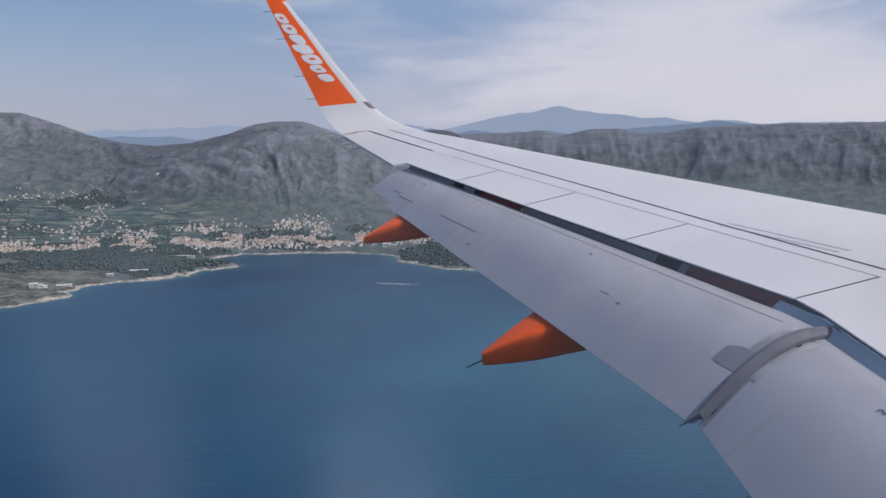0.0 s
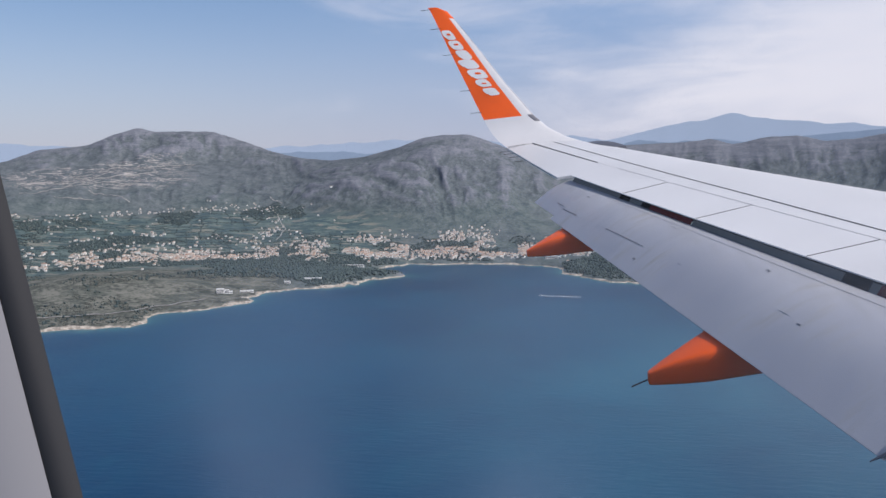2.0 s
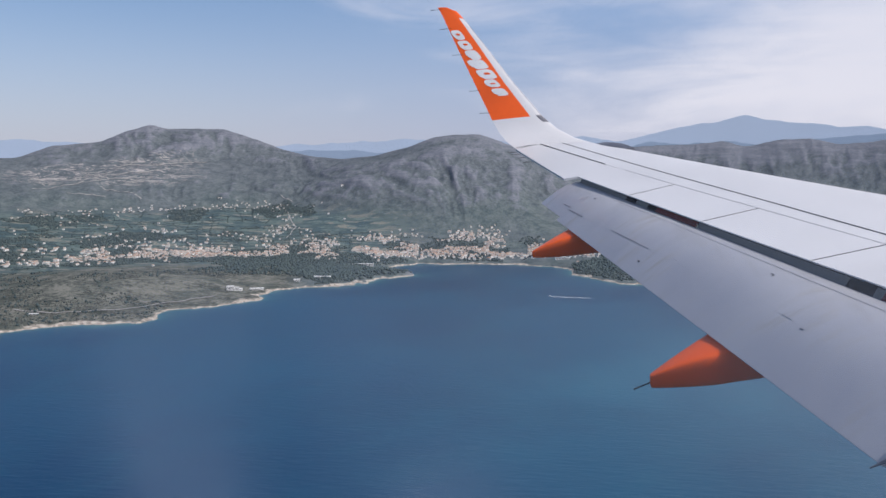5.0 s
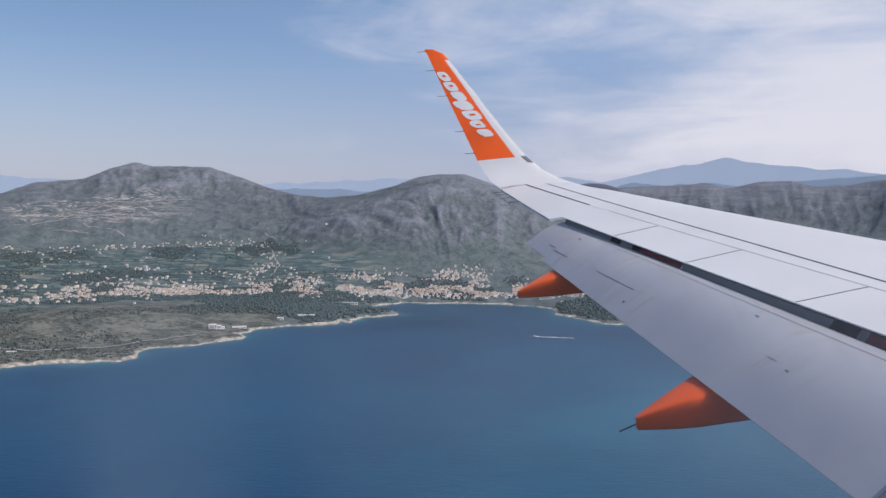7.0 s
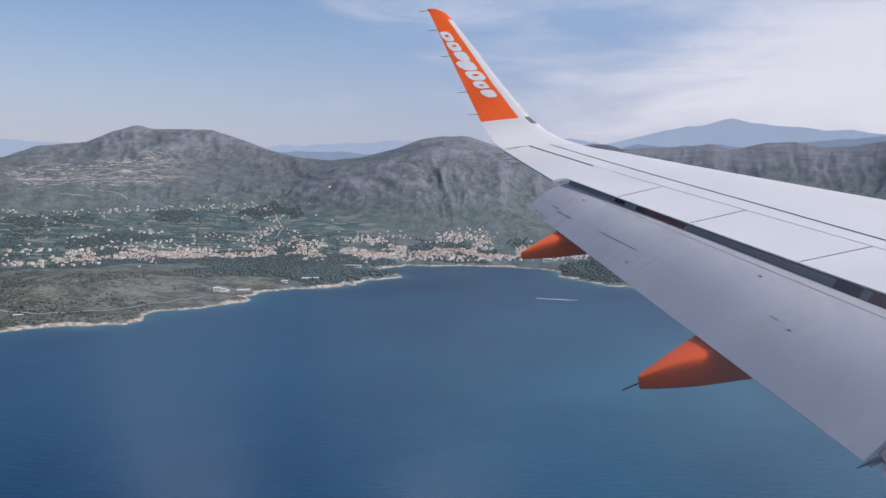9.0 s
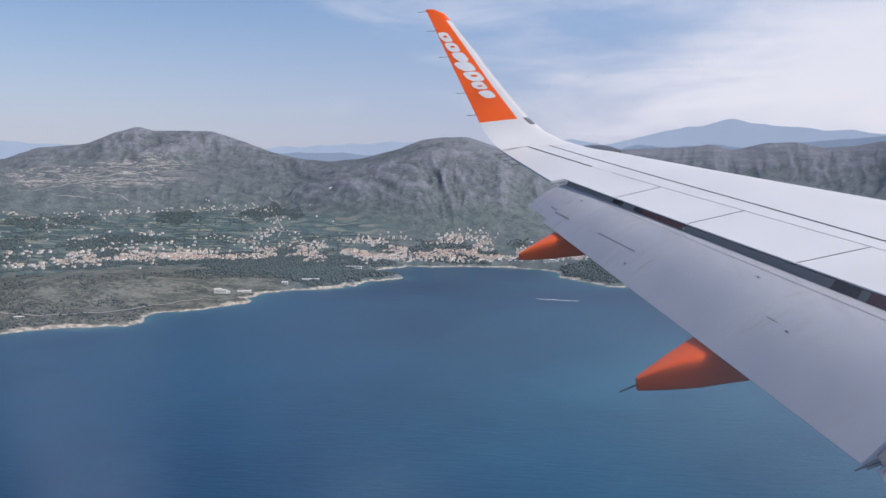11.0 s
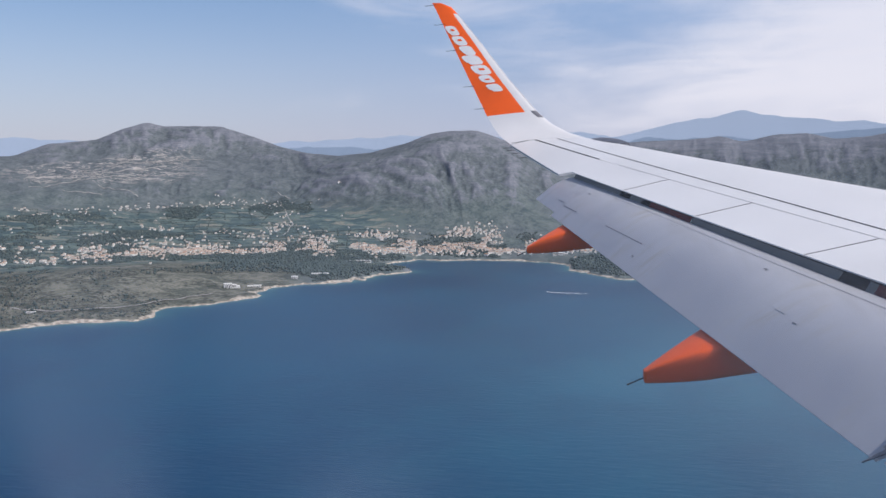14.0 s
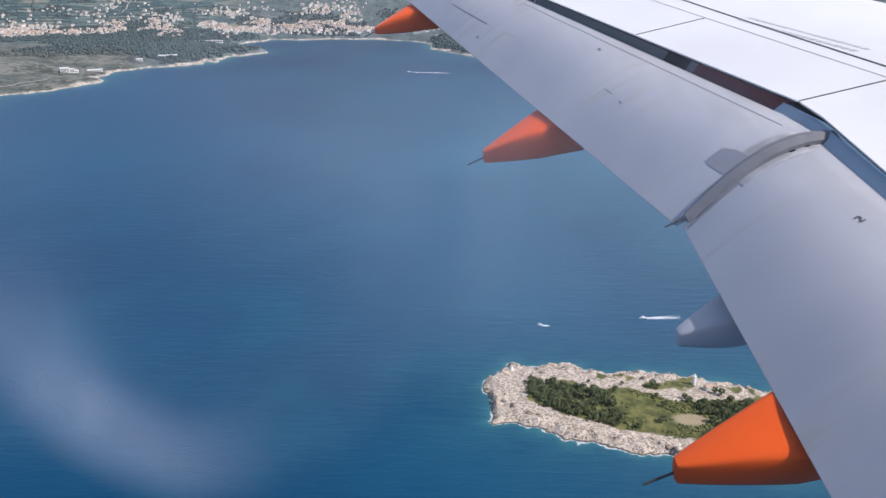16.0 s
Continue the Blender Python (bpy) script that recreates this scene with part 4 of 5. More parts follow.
part("side_panel", loft([outer(2.080), outline(0.08, 2.078), outline(0.03, 2.082), outline(0.0125, 2.093), outline(0.05, 2.14), outer(2.16)], caps=False), CABIN, cabin, "pale grey plastic lining", 60)
hull = thing("wall_fuselage", "white outer skin of the fuselage below the windows", "wall", AIR, kind="structure")
ribs = [[Vector((x, 2.165 - 0.30 * k * k, 0.30 - 2.0 * k)) for k in np.linspace(0, 1, 9)] + [Vector((x, 2.10 - 0.30 * k * k, 0.30 - 2.0 * k)) for k in np.linspace(1, 0, 9)] for x in np.linspace(-9, 4, 14)]
part("skin_panel", loft(ribs), WHITE, hull, "", 50)
window = thing("window_1", "cabin window with a dark rubber seal and painted glare on a clear pane", "window", AIR, kind="structure")
part("window_seal", loft([outline(0.0135, 2.094), outline(0.007, 2.092), outline(0.001, 2.097), outline(0.0, 2.101), outline(0.03, 2.125)], caps=False), RUBBER, window, "black rubber seal", 60)


def pane_shader(gr):
    at = gr.node("ShaderNodeTexCoord").outputs["Object"]
    xyz = gr.node("ShaderNodeSeparateXYZ", {0: at})
    glare_noise = gr.noise(at, 4.5, 2.0, 0.45, 1.0)
    x, z = xyz.outputs[0], xyz.outputs[2]
    # a cabin reflection painted pale: rounded below, open above, with a thicker rim
    drop = gr.math("MINIMUM", gr.math("SUBTRACT", z, 1.125), 0.0)
    side = gr.math("ADD", x, 5.42)
    far = gr.math("SQRT", gr.math("ADD", gr.math("MULTIPLY", side, side), gr.math("MULTIPLY", drop, drop)))
    inside = gr.math("MULTIPLY", gr.step(far, 0.150, 0.105), gr.step(z, 1.20, 1.08))
    rim = gr.math("MULTIPLY", gr.math("MULTIPLY", gr.step(far, 0.055, 0.10), gr.step(far, 0.160, 0.112)), gr.math("MULTIPLY", gr.step(x, -5.37, -5.48), gr.step(z, 1.20, 1.06)))
    # further reflections and veiling glare, painted as pale areas of the pane
    top = gr.math("MULTIPLY", gr.math("MULTIPLY", gr.step(x, -5.50, -5.36), gr.step(x, -5.24, -5.33)), gr.math("MULTIPLY", gr.step(z, 1.12, 1.23), gr.step(z, 1.35, 1.27)))
    aft = gr.math("MULTIPLY", gr.math("MULTIPLY", gr.step(x, -5.74, -5.68), gr.step(x, -5.60, -5.66)), gr.step(z, 1.34, 1.20))
    streak = gr.math("MULTIPLY", gr.math("MULTIPLY", gr.step(x, -5.755, -5.738), gr.step(x, -5.715, -5.730)), gr.step(z, 1.25, 1.18))
    glare_amount = gr.math("ADD", gr.math("MULTIPLY", inside, 0.05), gr.math("MULTIPLY", rim, 0.36))
    glare_amount = gr.math("ADD", glare_amount, gr.math("MULTIPLY", top, 0.12))
    fore = gr.math("MULTIPLY", gr.math("MULTIPLY", gr.step(x, -5.40, -5.22), gr.step(x, -5.02, -5.14)), gr.math("MULTIPLY", gr.step(z, 1.04, 1.16), gr.step(z, 1.32, 1.22)))
    glare_amount = gr.math("ADD", glare_amount, gr.math("MULTIPLY", fore, 0.13))
    glare_amount = gr.math("ADD", glare_amount, gr.math("MULTIPLY", aft, 0.14))
    glare_amount = gr.math("ADD", glare_amount, gr.math("MULTIPLY", streak, 0.02))
    veil = gr.math("MULTIPLY", gr.math("MULTIPLY", gr.step(x, -5.43, -5.52), gr.step(x, -5.64, -5.56)), gr.math("MULTIPLY", gr.step(z, 1.36, 1.22), gr.step(z, 1.00, 1.08)))
    glare_amount = gr.math("ADD", glare_amount, gr.math("MULTIPLY", veil, 0.07))
    glare_amount = gr.math("ADD", gr.math("MULTIPLY", glare_amount, gr.step(glare_noise, 0.32, 0.68, 0.55, 1.1)), 0.006)
    clear = gr.node("ShaderNodeBsdfTransparent", {0: (0.97, 0.98, 0.985, 1)})
    glare_tone = gr.node("ShaderNodeBsdfDiffuse", {0: (0.68, 0.74, 0.86, 1)})
    return gr.node("ShaderNodeMixShader", {0: glare_amount, 1: clear.outputs[0], 2: glare_tone.outputs[0]}).outputs[0]


bm = bmesh.new()
bm.faces.new([bm.verts.new(p) for p in outline(0.02, 2.116)])
pane = part("window_pane", bm, shader("acrylic_with_painted_glare", pane_shader), window, "clear acrylic pane with painted reflections")
pane.visible_shadow = False

# ---- houses ----
rng = random.Random(7)


def house_meshes(w, d, h, hip):
    """Walls and roof of a small house."""
    bm = bmesh.new()
    base = [(-w / 2, -d / 2), (w / 2, -d / 2), (w / 2, d / 2), (-w / 2, d / 2)]
    loft([[Vector((x, y, -4)) for x, y in base], [Vector((x, y, h)) for x, y in base]], bm=bm)
    if not hip:
        for sx in (-1, 1):
            bm.faces.new([bm.verts.new(p) for p in ((sx * w / 2, -d / 2, h), (sx * w / 2, d / 2, h), (sx * w / 2, 0, h + d * 0.26))])
    walls = mesh_of("wall", bm, PLASTER)
    bm = bmesh.new()
    o, top = 0.5, h + d * 0.27 + 0.1
    eave = [bm.verts.new((x * (1 + 2 * o / w), y * (1 + 2 * o / d), h - 0.05)) for x, y in base]
    inset = d * 0.45 if hip else -o
    a, b = bm.verts.new((-w / 2 + inset, 0, top)), bm.verts.new((w / 2 - inset, 0, top))
    bm.faces.new((eave[0], eave[1], b, a)); bm.faces.new((eave[2], eave[3], a, b))
    bm.faces.new((eave[1], eave[2], b)); bm.faces.new((eave[3], eave[0], a))
    bm.faces.new(eave[::-1])
    return walls, mesh_of("roof", bm, TILES)


KINDS = [house_meshes(*k) for k in ((13, 9, 6.5, False), (15, 11, 8.5, True), (11, 8, 5.5, False), (19, 10, 9.0, True), (12, 12, 7.0, True))]
SPOTS = []


def settle(n, az, r, wide, deep, turn=0.0, clumpy=0.5):
    """About n houses round a bearing and distance, gathered in uneven groups."""
    a = radians(az)
    made = 0
    for _ in range(n * 8):
        u, v = rng.gauss(0, wide), rng.gauss(0, deep)
        c, s_ = math.cos(turn - a), math.sin(turn - a)
        x, y = r * math.sin(a) + u * c - v * s_, r * math.cos(a) + u * s_ + v * c
        if float(fractal(np.array([x]), np.array([y]), 70, 2, 131)[0]) > clumpy and all((x - q) ** 2 + (y - w) ** 2 > 60 for q, w in SPOTS[-160:]):
            SPOTS.append((x, y))
            made += 1
        if made >= n:
            break


settle(225, -28.6, 2640, 95, 75, clumpy=0.42)
settle(75, -31.5, 2630, 60, 70)
settle(36, -26.8, 2620, 36, 50, clumpy=0.4)
settle(60, -34.5, 2700, 90, 70)
settle(33, -37.0, 2560, 70, 40)
settle(90, -23.6, 2600, 90, 26, clumpy=0.42)
settle(82, -20.4, 2640, 60, 50, clumpy=0.42)
settle(75, -18.2, 2700, 55, 80, clumpy=0.42)
settle(182, -15.2, 2670, 90, 70)
settle(162, -12.0, 2690, 80, 70)
settle(222, -8.6, 2680, 90, 90, clumpy=0.42)
settle(68, -8.2, 2800, 45, 26, clumpy=0.42)
settle(182, -5.4, 2690, 90, 80)
settle(81, -2.4, 2700, 80, 60)
settle(52, 0.5, 2680, 80, 60)
for a, r_, n, w in ((-36.0, 3330, 16, 50), (-33.2, 3350, 20, 45), (-30.6, 3370, 26, 50), (-27.4, 3390, 20, 50), (-24.6, 3380, 26, 50), (-22.4, 3360, 18, 36), (-21.0, 3260, 14, 26), (8, 3560, 34, 110), (14, 3640, 40, 130)):
    settle(n, a, r_ - 20, w, 34, clumpy=0.45)
for a, r_, n in ((-20.4, 3120, 10), (-20.6, 3000, 14), (-21.6, 2920, 12), (-22.6, 2850, 10), (-28.4, 2990, 12), (-24.6, 2900, 8), (-33, 2950, 10)):
    settle(n, a, r_, 26, 24, clumpy=0.3)
for _ in range(60):
    a, r_ = radians(rng.uniform(-38, -16)), rng.uniform(2700, 3300)
    SPOTS.append((r_ * math.sin(a), r_ * math.cos(a)))
sx_, sy_ = np.array(SPOTS).T
keep = shore(sx_, sy_) > 28
SPOTS = [p for p, k in zip(SPOTS, keep) if k]
SPOTS.sort(key=lambda p: math.hypot(*p))
ground_z = relief(*np.array(SPOTS).T)
heap_v, heap_f, heap_m = [], [], []
for k, ((x, y), z) in enumerate(zip(SPOTS, ground_z)):
    walls, roof = KINDS[rng.randrange(len(KINDS))]
    m = Matrix.Translation((x, y, float(z))) @ Matrix.Rotation(rng.choice((0.1, 0.25, -0.2, 0.4)) + rng.choice((0, math.pi / 2)) + rng.gauss(0, 0.12), 4, "Z") @ Matrix.Diagonal((*[rng.uniform(0.5, 0.95) * float(np.interp(math.hypot(x, y), (2500, 3300), (0.85, 0.55)))] * 3, 1))
    if k < 290:
        h = thing("house", "cream rendered house with a clay tiled roof among trees", "house", m, group="houses along the coast")
        for nm, me in (("wall", walls), ("roof", roof)):
            ob = new(nm, me)
            ob.parent = h
    else:
        for slot_, me in enumerate((walls, roof)):
            o = len(heap_v)
            heap_v += [m @ v.co for v in me.vertices]
            heap_f += [[o + i for i in p.vertices] for p in me.polygons]
            heap_m += [slot_] * len(me.polygons)
me = bpy.data.meshes.new("distant_houses")
me.from_pydata(heap_v, [], heap_f)
for m_ in (PLASTER, TILES):
    me.materials.append(m_)
me.polygons.foreach_set("material_index", heap_m)
tagged(new("distant_houses", me), "many small cream houses with clay roofs on the hillside", "houses", kind="stuff")

# ---- trees and scrub of the mainland ----
ICO = None
bm = bmesh.new()
bmesh.ops.create_icosphere(bm, subdivisions=1, radius=1.0)
ICO = (np.array([v.co[:] for v in bm.verts]), np.array([[v.index for v in f.verts] for f in bm.faces]))
bm.free()


def clumps(name, x, y, z, size, tall, material, label, seed):
    """Many uneven leafy clumps as one mesh."""
    g_ = np.random.default_rng(seed)
    n, (bv, bf) = len(x), ICO
    jit = 1 + 0.35 * (g_.random((n, len(bv), 1)) - 0.5) * 2
    v = bv[None] * jit * size[:, None, None] * np.array([1, 1, 1])[None, None]
    v[:, :, 2] *= tall
    v += np.stack([x, y, z + size * tall * 0.6], -1)[:, None]
    f = (bf[None] + (np.arange(n) * len(bv))[:, None, None]).reshape(-1, 3)
    me = bpy.data.meshes.new(name)
    me.vertices.add(n * len(bv)); me.vertices.foreach_set("co", v.ravel())
    me.loops.add(f.size); me.loops.foreach_set("vertex_index", f.ravel().astype(np.int32))
    me.polygons.add(len(f)); me.polygons.foreach_set("loop_start", np.arange(0, f.size, 3, dtype=np.int32))
    me.update(calc_edges=True)
    me.materials.append(material)
    return tagged(new(name, me), label, "trees", kind="stuff")


g_ = np.random.default_rng(3)
ta, tr = np.radians(g_.uniform(-46, 12, 260000)), np.sqrt(g_.uniform(1450 ** 2, 3350 ** 2, 260000))
tx, ty = tr * np.sin(ta), tr * np.cos(ta)
tsd, taz = shore(tx, ty), np.degrees(ta)
cover = fractal(tx, ty, 150, 4, 41)
plain = along(taz, PLAIN_R)
heathy = np.clip((plain - 200 - tr) / 110, 0, 1) * np.clip((-19 - taz) / 2, 0, 1)
# a dark pine wood behind the hotels and along the peninsula
pines = np.clip(1.3 - np.hypot((taz + 23.2) / 3.6, (tr - 2290) / 110), 0, 1) + np.clip(1.3 - np.hypot((taz + 17.0) / 4.5, (tr - 2230) / 120), 0, 1) + 0.5 * np.clip(1.2 - np.hypot((taz - 1.5) / 4, (tr - 2420) / 170), 0, 1)
need = 0.50 + 0.5 * np.clip((tr - along(taz, VALE_R) + 60) / 120, 0, 1) * np.clip((taz + 19) / 3, 0, 1) - 0.30 * np.clip(pines * 2, 0, 1) + 0.075 * heathy + 0.10 * np.clip((tr - plain) / 200, 0, 1)
ok = (tsd > 10 + 12 * (fractal(tx, ty, 30, 2, 43) - 0.3)) & (cover > need) & (g_.random(len(tx)) < np.where(heathy > 0.5, 0.6, 0.8))
tx, ty, cover, tr, pines, heathy = tx[ok], ty[ok], cover[ok], tr[ok], pines[ok], heathy[ok]
tz = relief(tx, ty)
lush = g_.random(len(tx)) < 0.50 + 0.5 * (cover - 0.5) + 0.5 * np.clip(pines, 0, 1) - 0.45 * heathy
clumps("woodland", tx[lush], ty[lush], tz[lush], g_.uniform(1.2, 3.4, lush.sum()) * (1 + 0.3 * (pines[lush] > 0.3)), 0.95, LEAF, "dark green woodland on the coast and lower slopes", 5)
clumps("scrub", tx[~lush], ty[~lush], tz[~lush], g_.uniform(0.6, 1.7, (~lush).sum()), 0.8, LEAF_LIGHT, "grey-green scrub bushes on the lower slopes", 6)


# hedges and olive rows between the small fields
ha, hr = np.radians(g_.uniform(-42, -12, 150000)), g_.uniform(2450, 3360, 150000)
hx, hy = hr * np.sin(ha), hr * np.cos(ha)
line = (hr / 42 + 2.2 * fractal(hx, hy, 260, 3, 47)) % 1.0
cross = (np.degrees(ha) * 1.15 + 1.6 * fractal(hx, hy, 200, 3, 48)) % 1.0
ok = ((np.abs(line - 0.5) < 0.10) | (np.abs(cross - 0.5) < 0.05)) & (fractal(hx, hy, 70, 3, 49) > 0.46) & (shore(hx, hy) > 120)
ok &= hr < np.where(np.degrees(ha) < -19.5, along(np.degrees(ha), FOOT_R) - 50, along(np.degrees(ha), VALE_R) - 40)
hx, hy = hx[ok], hy[ok]
clumps("hedges", hx, hy, relief(hx, hy) - 0.3, g_.uniform(0.8, 2.2, len(hx)), 0.8, LEAF, "dark hedges and olive rows between the fields", 7)

# ---- large white buildings on the coast ----
def slab_building(x, y, turn, blocks, label):
    """A flat-roofed building of stepped blocks: (x0, y0, x1, y1, height)."""
    z = float(relief(np.array([x]), np.array([y]))[0])
    b = thing("hotel", label, "building", Matrix.Translation((x, y, z)) @ Matrix.Rotation(turn, 4, "Z") @ Matrix.Scale(0.68, 4))
    for x0, y0, x1, y1, h in blocks:
        bm = bmesh.new()
        box(bm, (x0, y0, -5), (x1, y1, h))
        box(bm, (x0 - 0.3, y0 - 0.3, h), (x1 + 0.3, y1 + 0.3, h + 0.5))
        block = part("block", bm, CONCRETE, b)
        for k in range(int(h // 3.2)):
            bm = bmesh.new()
            box(bm, (x0 + 1, y0 - 0.12, 0.9 + 3.2 * k), (x1 - 1, y0 + 0.3, 2.5 + 3.2 * k))
            part("window_band", bm, GLASSY, block)


slab_building(-60, 2545, 0.15, [(-28, -8, 0, 8, 16), (0, -10, 26, 8, 11), (26, -8, 40, 8, 7)], "white stepped hotel on the shore")
slab_building(-815, 1800, 0.5, [(-20, -8, 6, 8, 15), (6, -8, 22, 8, 10), (22, -8, 34, 8, 5)], "white stepped hotel above the rocks")
slab_building(-770, 1838, 0.45, [(-24, -6, 24, 6, 6)], "long pale building behind the beach")
slab_building(-716, 1975, 0.3, [(-14, -6, 10, 6, 8)], "pale block behind the beach")
slab_building(-668, 2030, 0.2, [(-34, -6, 34, 6, 6)], "long pale building behind the beach")
slab_building(-640, 2330, 0.1, [(-46, -6, 46, 6, 7)], "long pale building behind the cove")
slab_building(-1060, 1420, 0.2, [(-13, -5, 13, 5, 4)], "low white house near the headland")

# ---- roads and terraces ----
PALE = painted("pale_gravel", (0.33, 0.32, 0.30), 0.9, scale=0.05)


def road(name, points, width, label):
    pts = []
    for a, b in zip(points[:-1], points[1:]):
        pts += [Vector(a).lerp(Vector(b), k / 12) for k in range(12)]
    pts.append(Vector(points[-1]))
    pts = [p + Vector((math.sin(k * 0.7), math.cos(k * 0.9))) * width * 0.5 for k, p in enumerate(pts)]
    rows_ = []
    for i, p in enumerate(pts):
        d = (pts[min(i + 1, len(pts) - 1)] - pts[max(i - 1, 0)]).normalized()
        n = Vector((-d.y, d.x))
        rows_.append([(p + n * width * f)[:] for f in (-0.5, -0.15, 0.15, 0.5)])
    g2 = np.array(rows_)
    z = relief(g2[..., 0], g2[..., 1]) + 1.6
    return tagged(sheet(name, g2[..., 0], g2[..., 1], z, {}, PALE), label, "road", kind="structure")


def polar(a, r):
    return (r * math.sin(radians(a)), r * math.cos(radians(a)))


for k, (line, w) in enumerate([([(-33.5, 3820), (-31, 3870), (-28, 3920), (-25.8, 3960)], 9), ([(-33, 3760), (-31, 3790), (-29.5, 3800), (-28.2, 3830)], 10), ([(-34, 3700), (-32, 3720), (-30.2, 3740)], 9),
                               ([(-33.5, 3860), (-32, 3900), (-30, 3960)], 7), ([(-32.5, 3640), (-31, 3560), (-30, 3480)], 7), ([(-36.5, 3600), (-34, 3660), (-32.5, 3690)], 8),
                               ([(-33.8, 3790), (-32.6, 3800), (-31.4, 3830)], 8), ([(-31.2, 3700), (-30.2, 3690), (-29, 3720)], 7), ([(-35.4, 3760), (-34.2, 3740), (-33.2, 3735)], 8), ([(-34.6, 3560), (-33.2, 3530), (-32.2, 3500)], 7),
                               ([(-29.8, 3880), (-28.6, 3870), (-27.6, 3890)], 7), ([(-36.8, 3720), (-35.8, 3700), (-35.0, 3690)], 7), ([(-21, 3420), (-20.2, 3330)], 6), ([(-20.5, 3150), (-20, 3000), (-20.6, 2850)], 6)]):
    road("mountain_road", [polar(*p) for p in line], w * 0.7, "pale gravel track on the mountain side")
road("coast_track", [(-1120, 1440), (-1030, 1440), (-930, 1500), (-875, 1610), (-815, 1700)], 5, "pale track along the rocky shore")

# ---- the islet ----
def isle_shader(gr):
    at = gr.node("ShaderNodeNewGeometry").outputs["Position"]
    green = gr.node("ShaderNodeAttribute", attribute_name="green").outputs["Fac"]
    bare = gr.node("ShaderNodeAttribute", attribute_name="bare").outputs["Fac"]
    hgt = gr.node("ShaderNodeSeparateXYZ", {0: at}).outputs[2]
    mid, fine = gr.noise(at, 0.12, 5, 0.6), gr.noise(at, 0.6, 6, 0.7)
    rockc = gr.mix(gr.step(fine, 0.35, 0.62), (0.20, 0.16, 0.125), (0.62, 0.53, 0.44))
    rockc = over(gr.tree, gr.step(mid, 0.52, 0.70, 0.0, 0.5), rockc, (0.24, 0.18, 0.13))
    wet = over(gr.tree, gr.step(hgt, 0.9, 0.2), rockc, (0.10, 0.08, 0.06))
    grass = gr.mix(gr.step(mid, 0.35, 0.65), (0.075, 0.085, 0.032), (0.185, 0.178, 0.065))
    col = over(gr.tree, gr.step(gr.math("ADD", green, gr.math("MULTIPLY", gr.math("ADD", mid, fine), 0.55)), 0.78, 1.02), wet, grass)
    col = over(gr.tree, bare, col, (0.33, 0.27, 0.17))
    bump = gr.node("ShaderNodeBump", {"Height": fine, "Strength": 0.8, "Distance": 0.8})
    return gr.node("ShaderNodeBsdfPrincipled", {"Base Color": col, "Roughness": 0.92, "Specular IOR Level": 0.15, "Normal": bump.outputs[0]}).outputs[0]


def isle_height(x, y):
    d = isle_depth(x, y)
    rug = fractal(x, y, 9, 4, 71, True)
    land = 2.6 * (1 - np.exp(-np.clip(d, 0, None) / 4)) + 2.2 * (1 - np.exp(-np.clip(d, 0, None) / 25)) + (rug - 0.45) * 8.0 * np.exp(-np.clip(d - 3, 0, None) / 9) * np.clip(d / 2, 0, 1)
    return np.where(d > 0, np.maximum(land, 0.05), np.maximum(d * 0.4, -5))


ix, iy = np.meshgrid(np.arange(8, 305, 1.6), np.arange(396, 556, 1.6))
idp = isle_depth(ix, iy)
GROVE = [(55, 507), (80, 503), (101, 495), (118, 498), (140, 490), (153, 481), (196, 482), (238, 470), (262, 452), (250, 434), (198, 425), (167, 434), (145, 443), (115, 451), (97, 457), (76, 467), (56, 485)]


def grove_depth(x, y):
    d = edge_distance(GROVE + GROVE[:1], x, y)
    return np.where(within(GROVE, x, y), d, -d)


igreen = np.clip(0.5 + (grove_depth(ix, iy) + 9 * (fractal(ix, iy, 16, 4, 81) - 0.5)) / 9, 0, 1) + 0.8 * np.clip(fractal(ix, iy, 14, 3, 83) * 4 - 2.0, 0, 1) * (idp > 7) * (iy > 478) * (ix > 70)
ibare = np.clip(1.4 - np.hypot((ix - 157) / 10, (iy - 460) / 6), 0, 1)
islet = tagged(sheet("islet", ix, iy, isle_height(ix, iy), {"green": igreen, "bare": np.clip(ibare * 2, 0, 1)}, shader("islet_rock_and_grass", isle_shader)),
               "small rocky islet with pale limestone rim and green middle", "islet", kind="structure")
islet.location = ISLE_AT

STONE = leafy("pale_limestone", (0.20, 0.155, 0.12), (0.50, 0.42, 0.345))
g_ = np.random.default_rng(12)
bx, by = g_.uniform(10, 300, 9000), g_.uniform(398, 552, 9000)
bd = isle_depth(bx, by)
ok = (bd > -0.5) & (bd < 15)
bx, by = bx[ok][:300], by[ok][:300]
boulders = clumps("boulders", bx, by, isle_height(bx, by) - 0.7, g_.uniform(0.2, 1.0, len(bx)) ** 3 * 2.6 + 0.25, 0.4, STONE, "pale limestone boulders round the islet", 13)
boulders["category"], boulders.location = "rocks", ISLE_AT


LEAF_ISLE = leafy("islet_foliage", (0.082, 0.104, 0.050), (0.190, 0.210, 0.098))


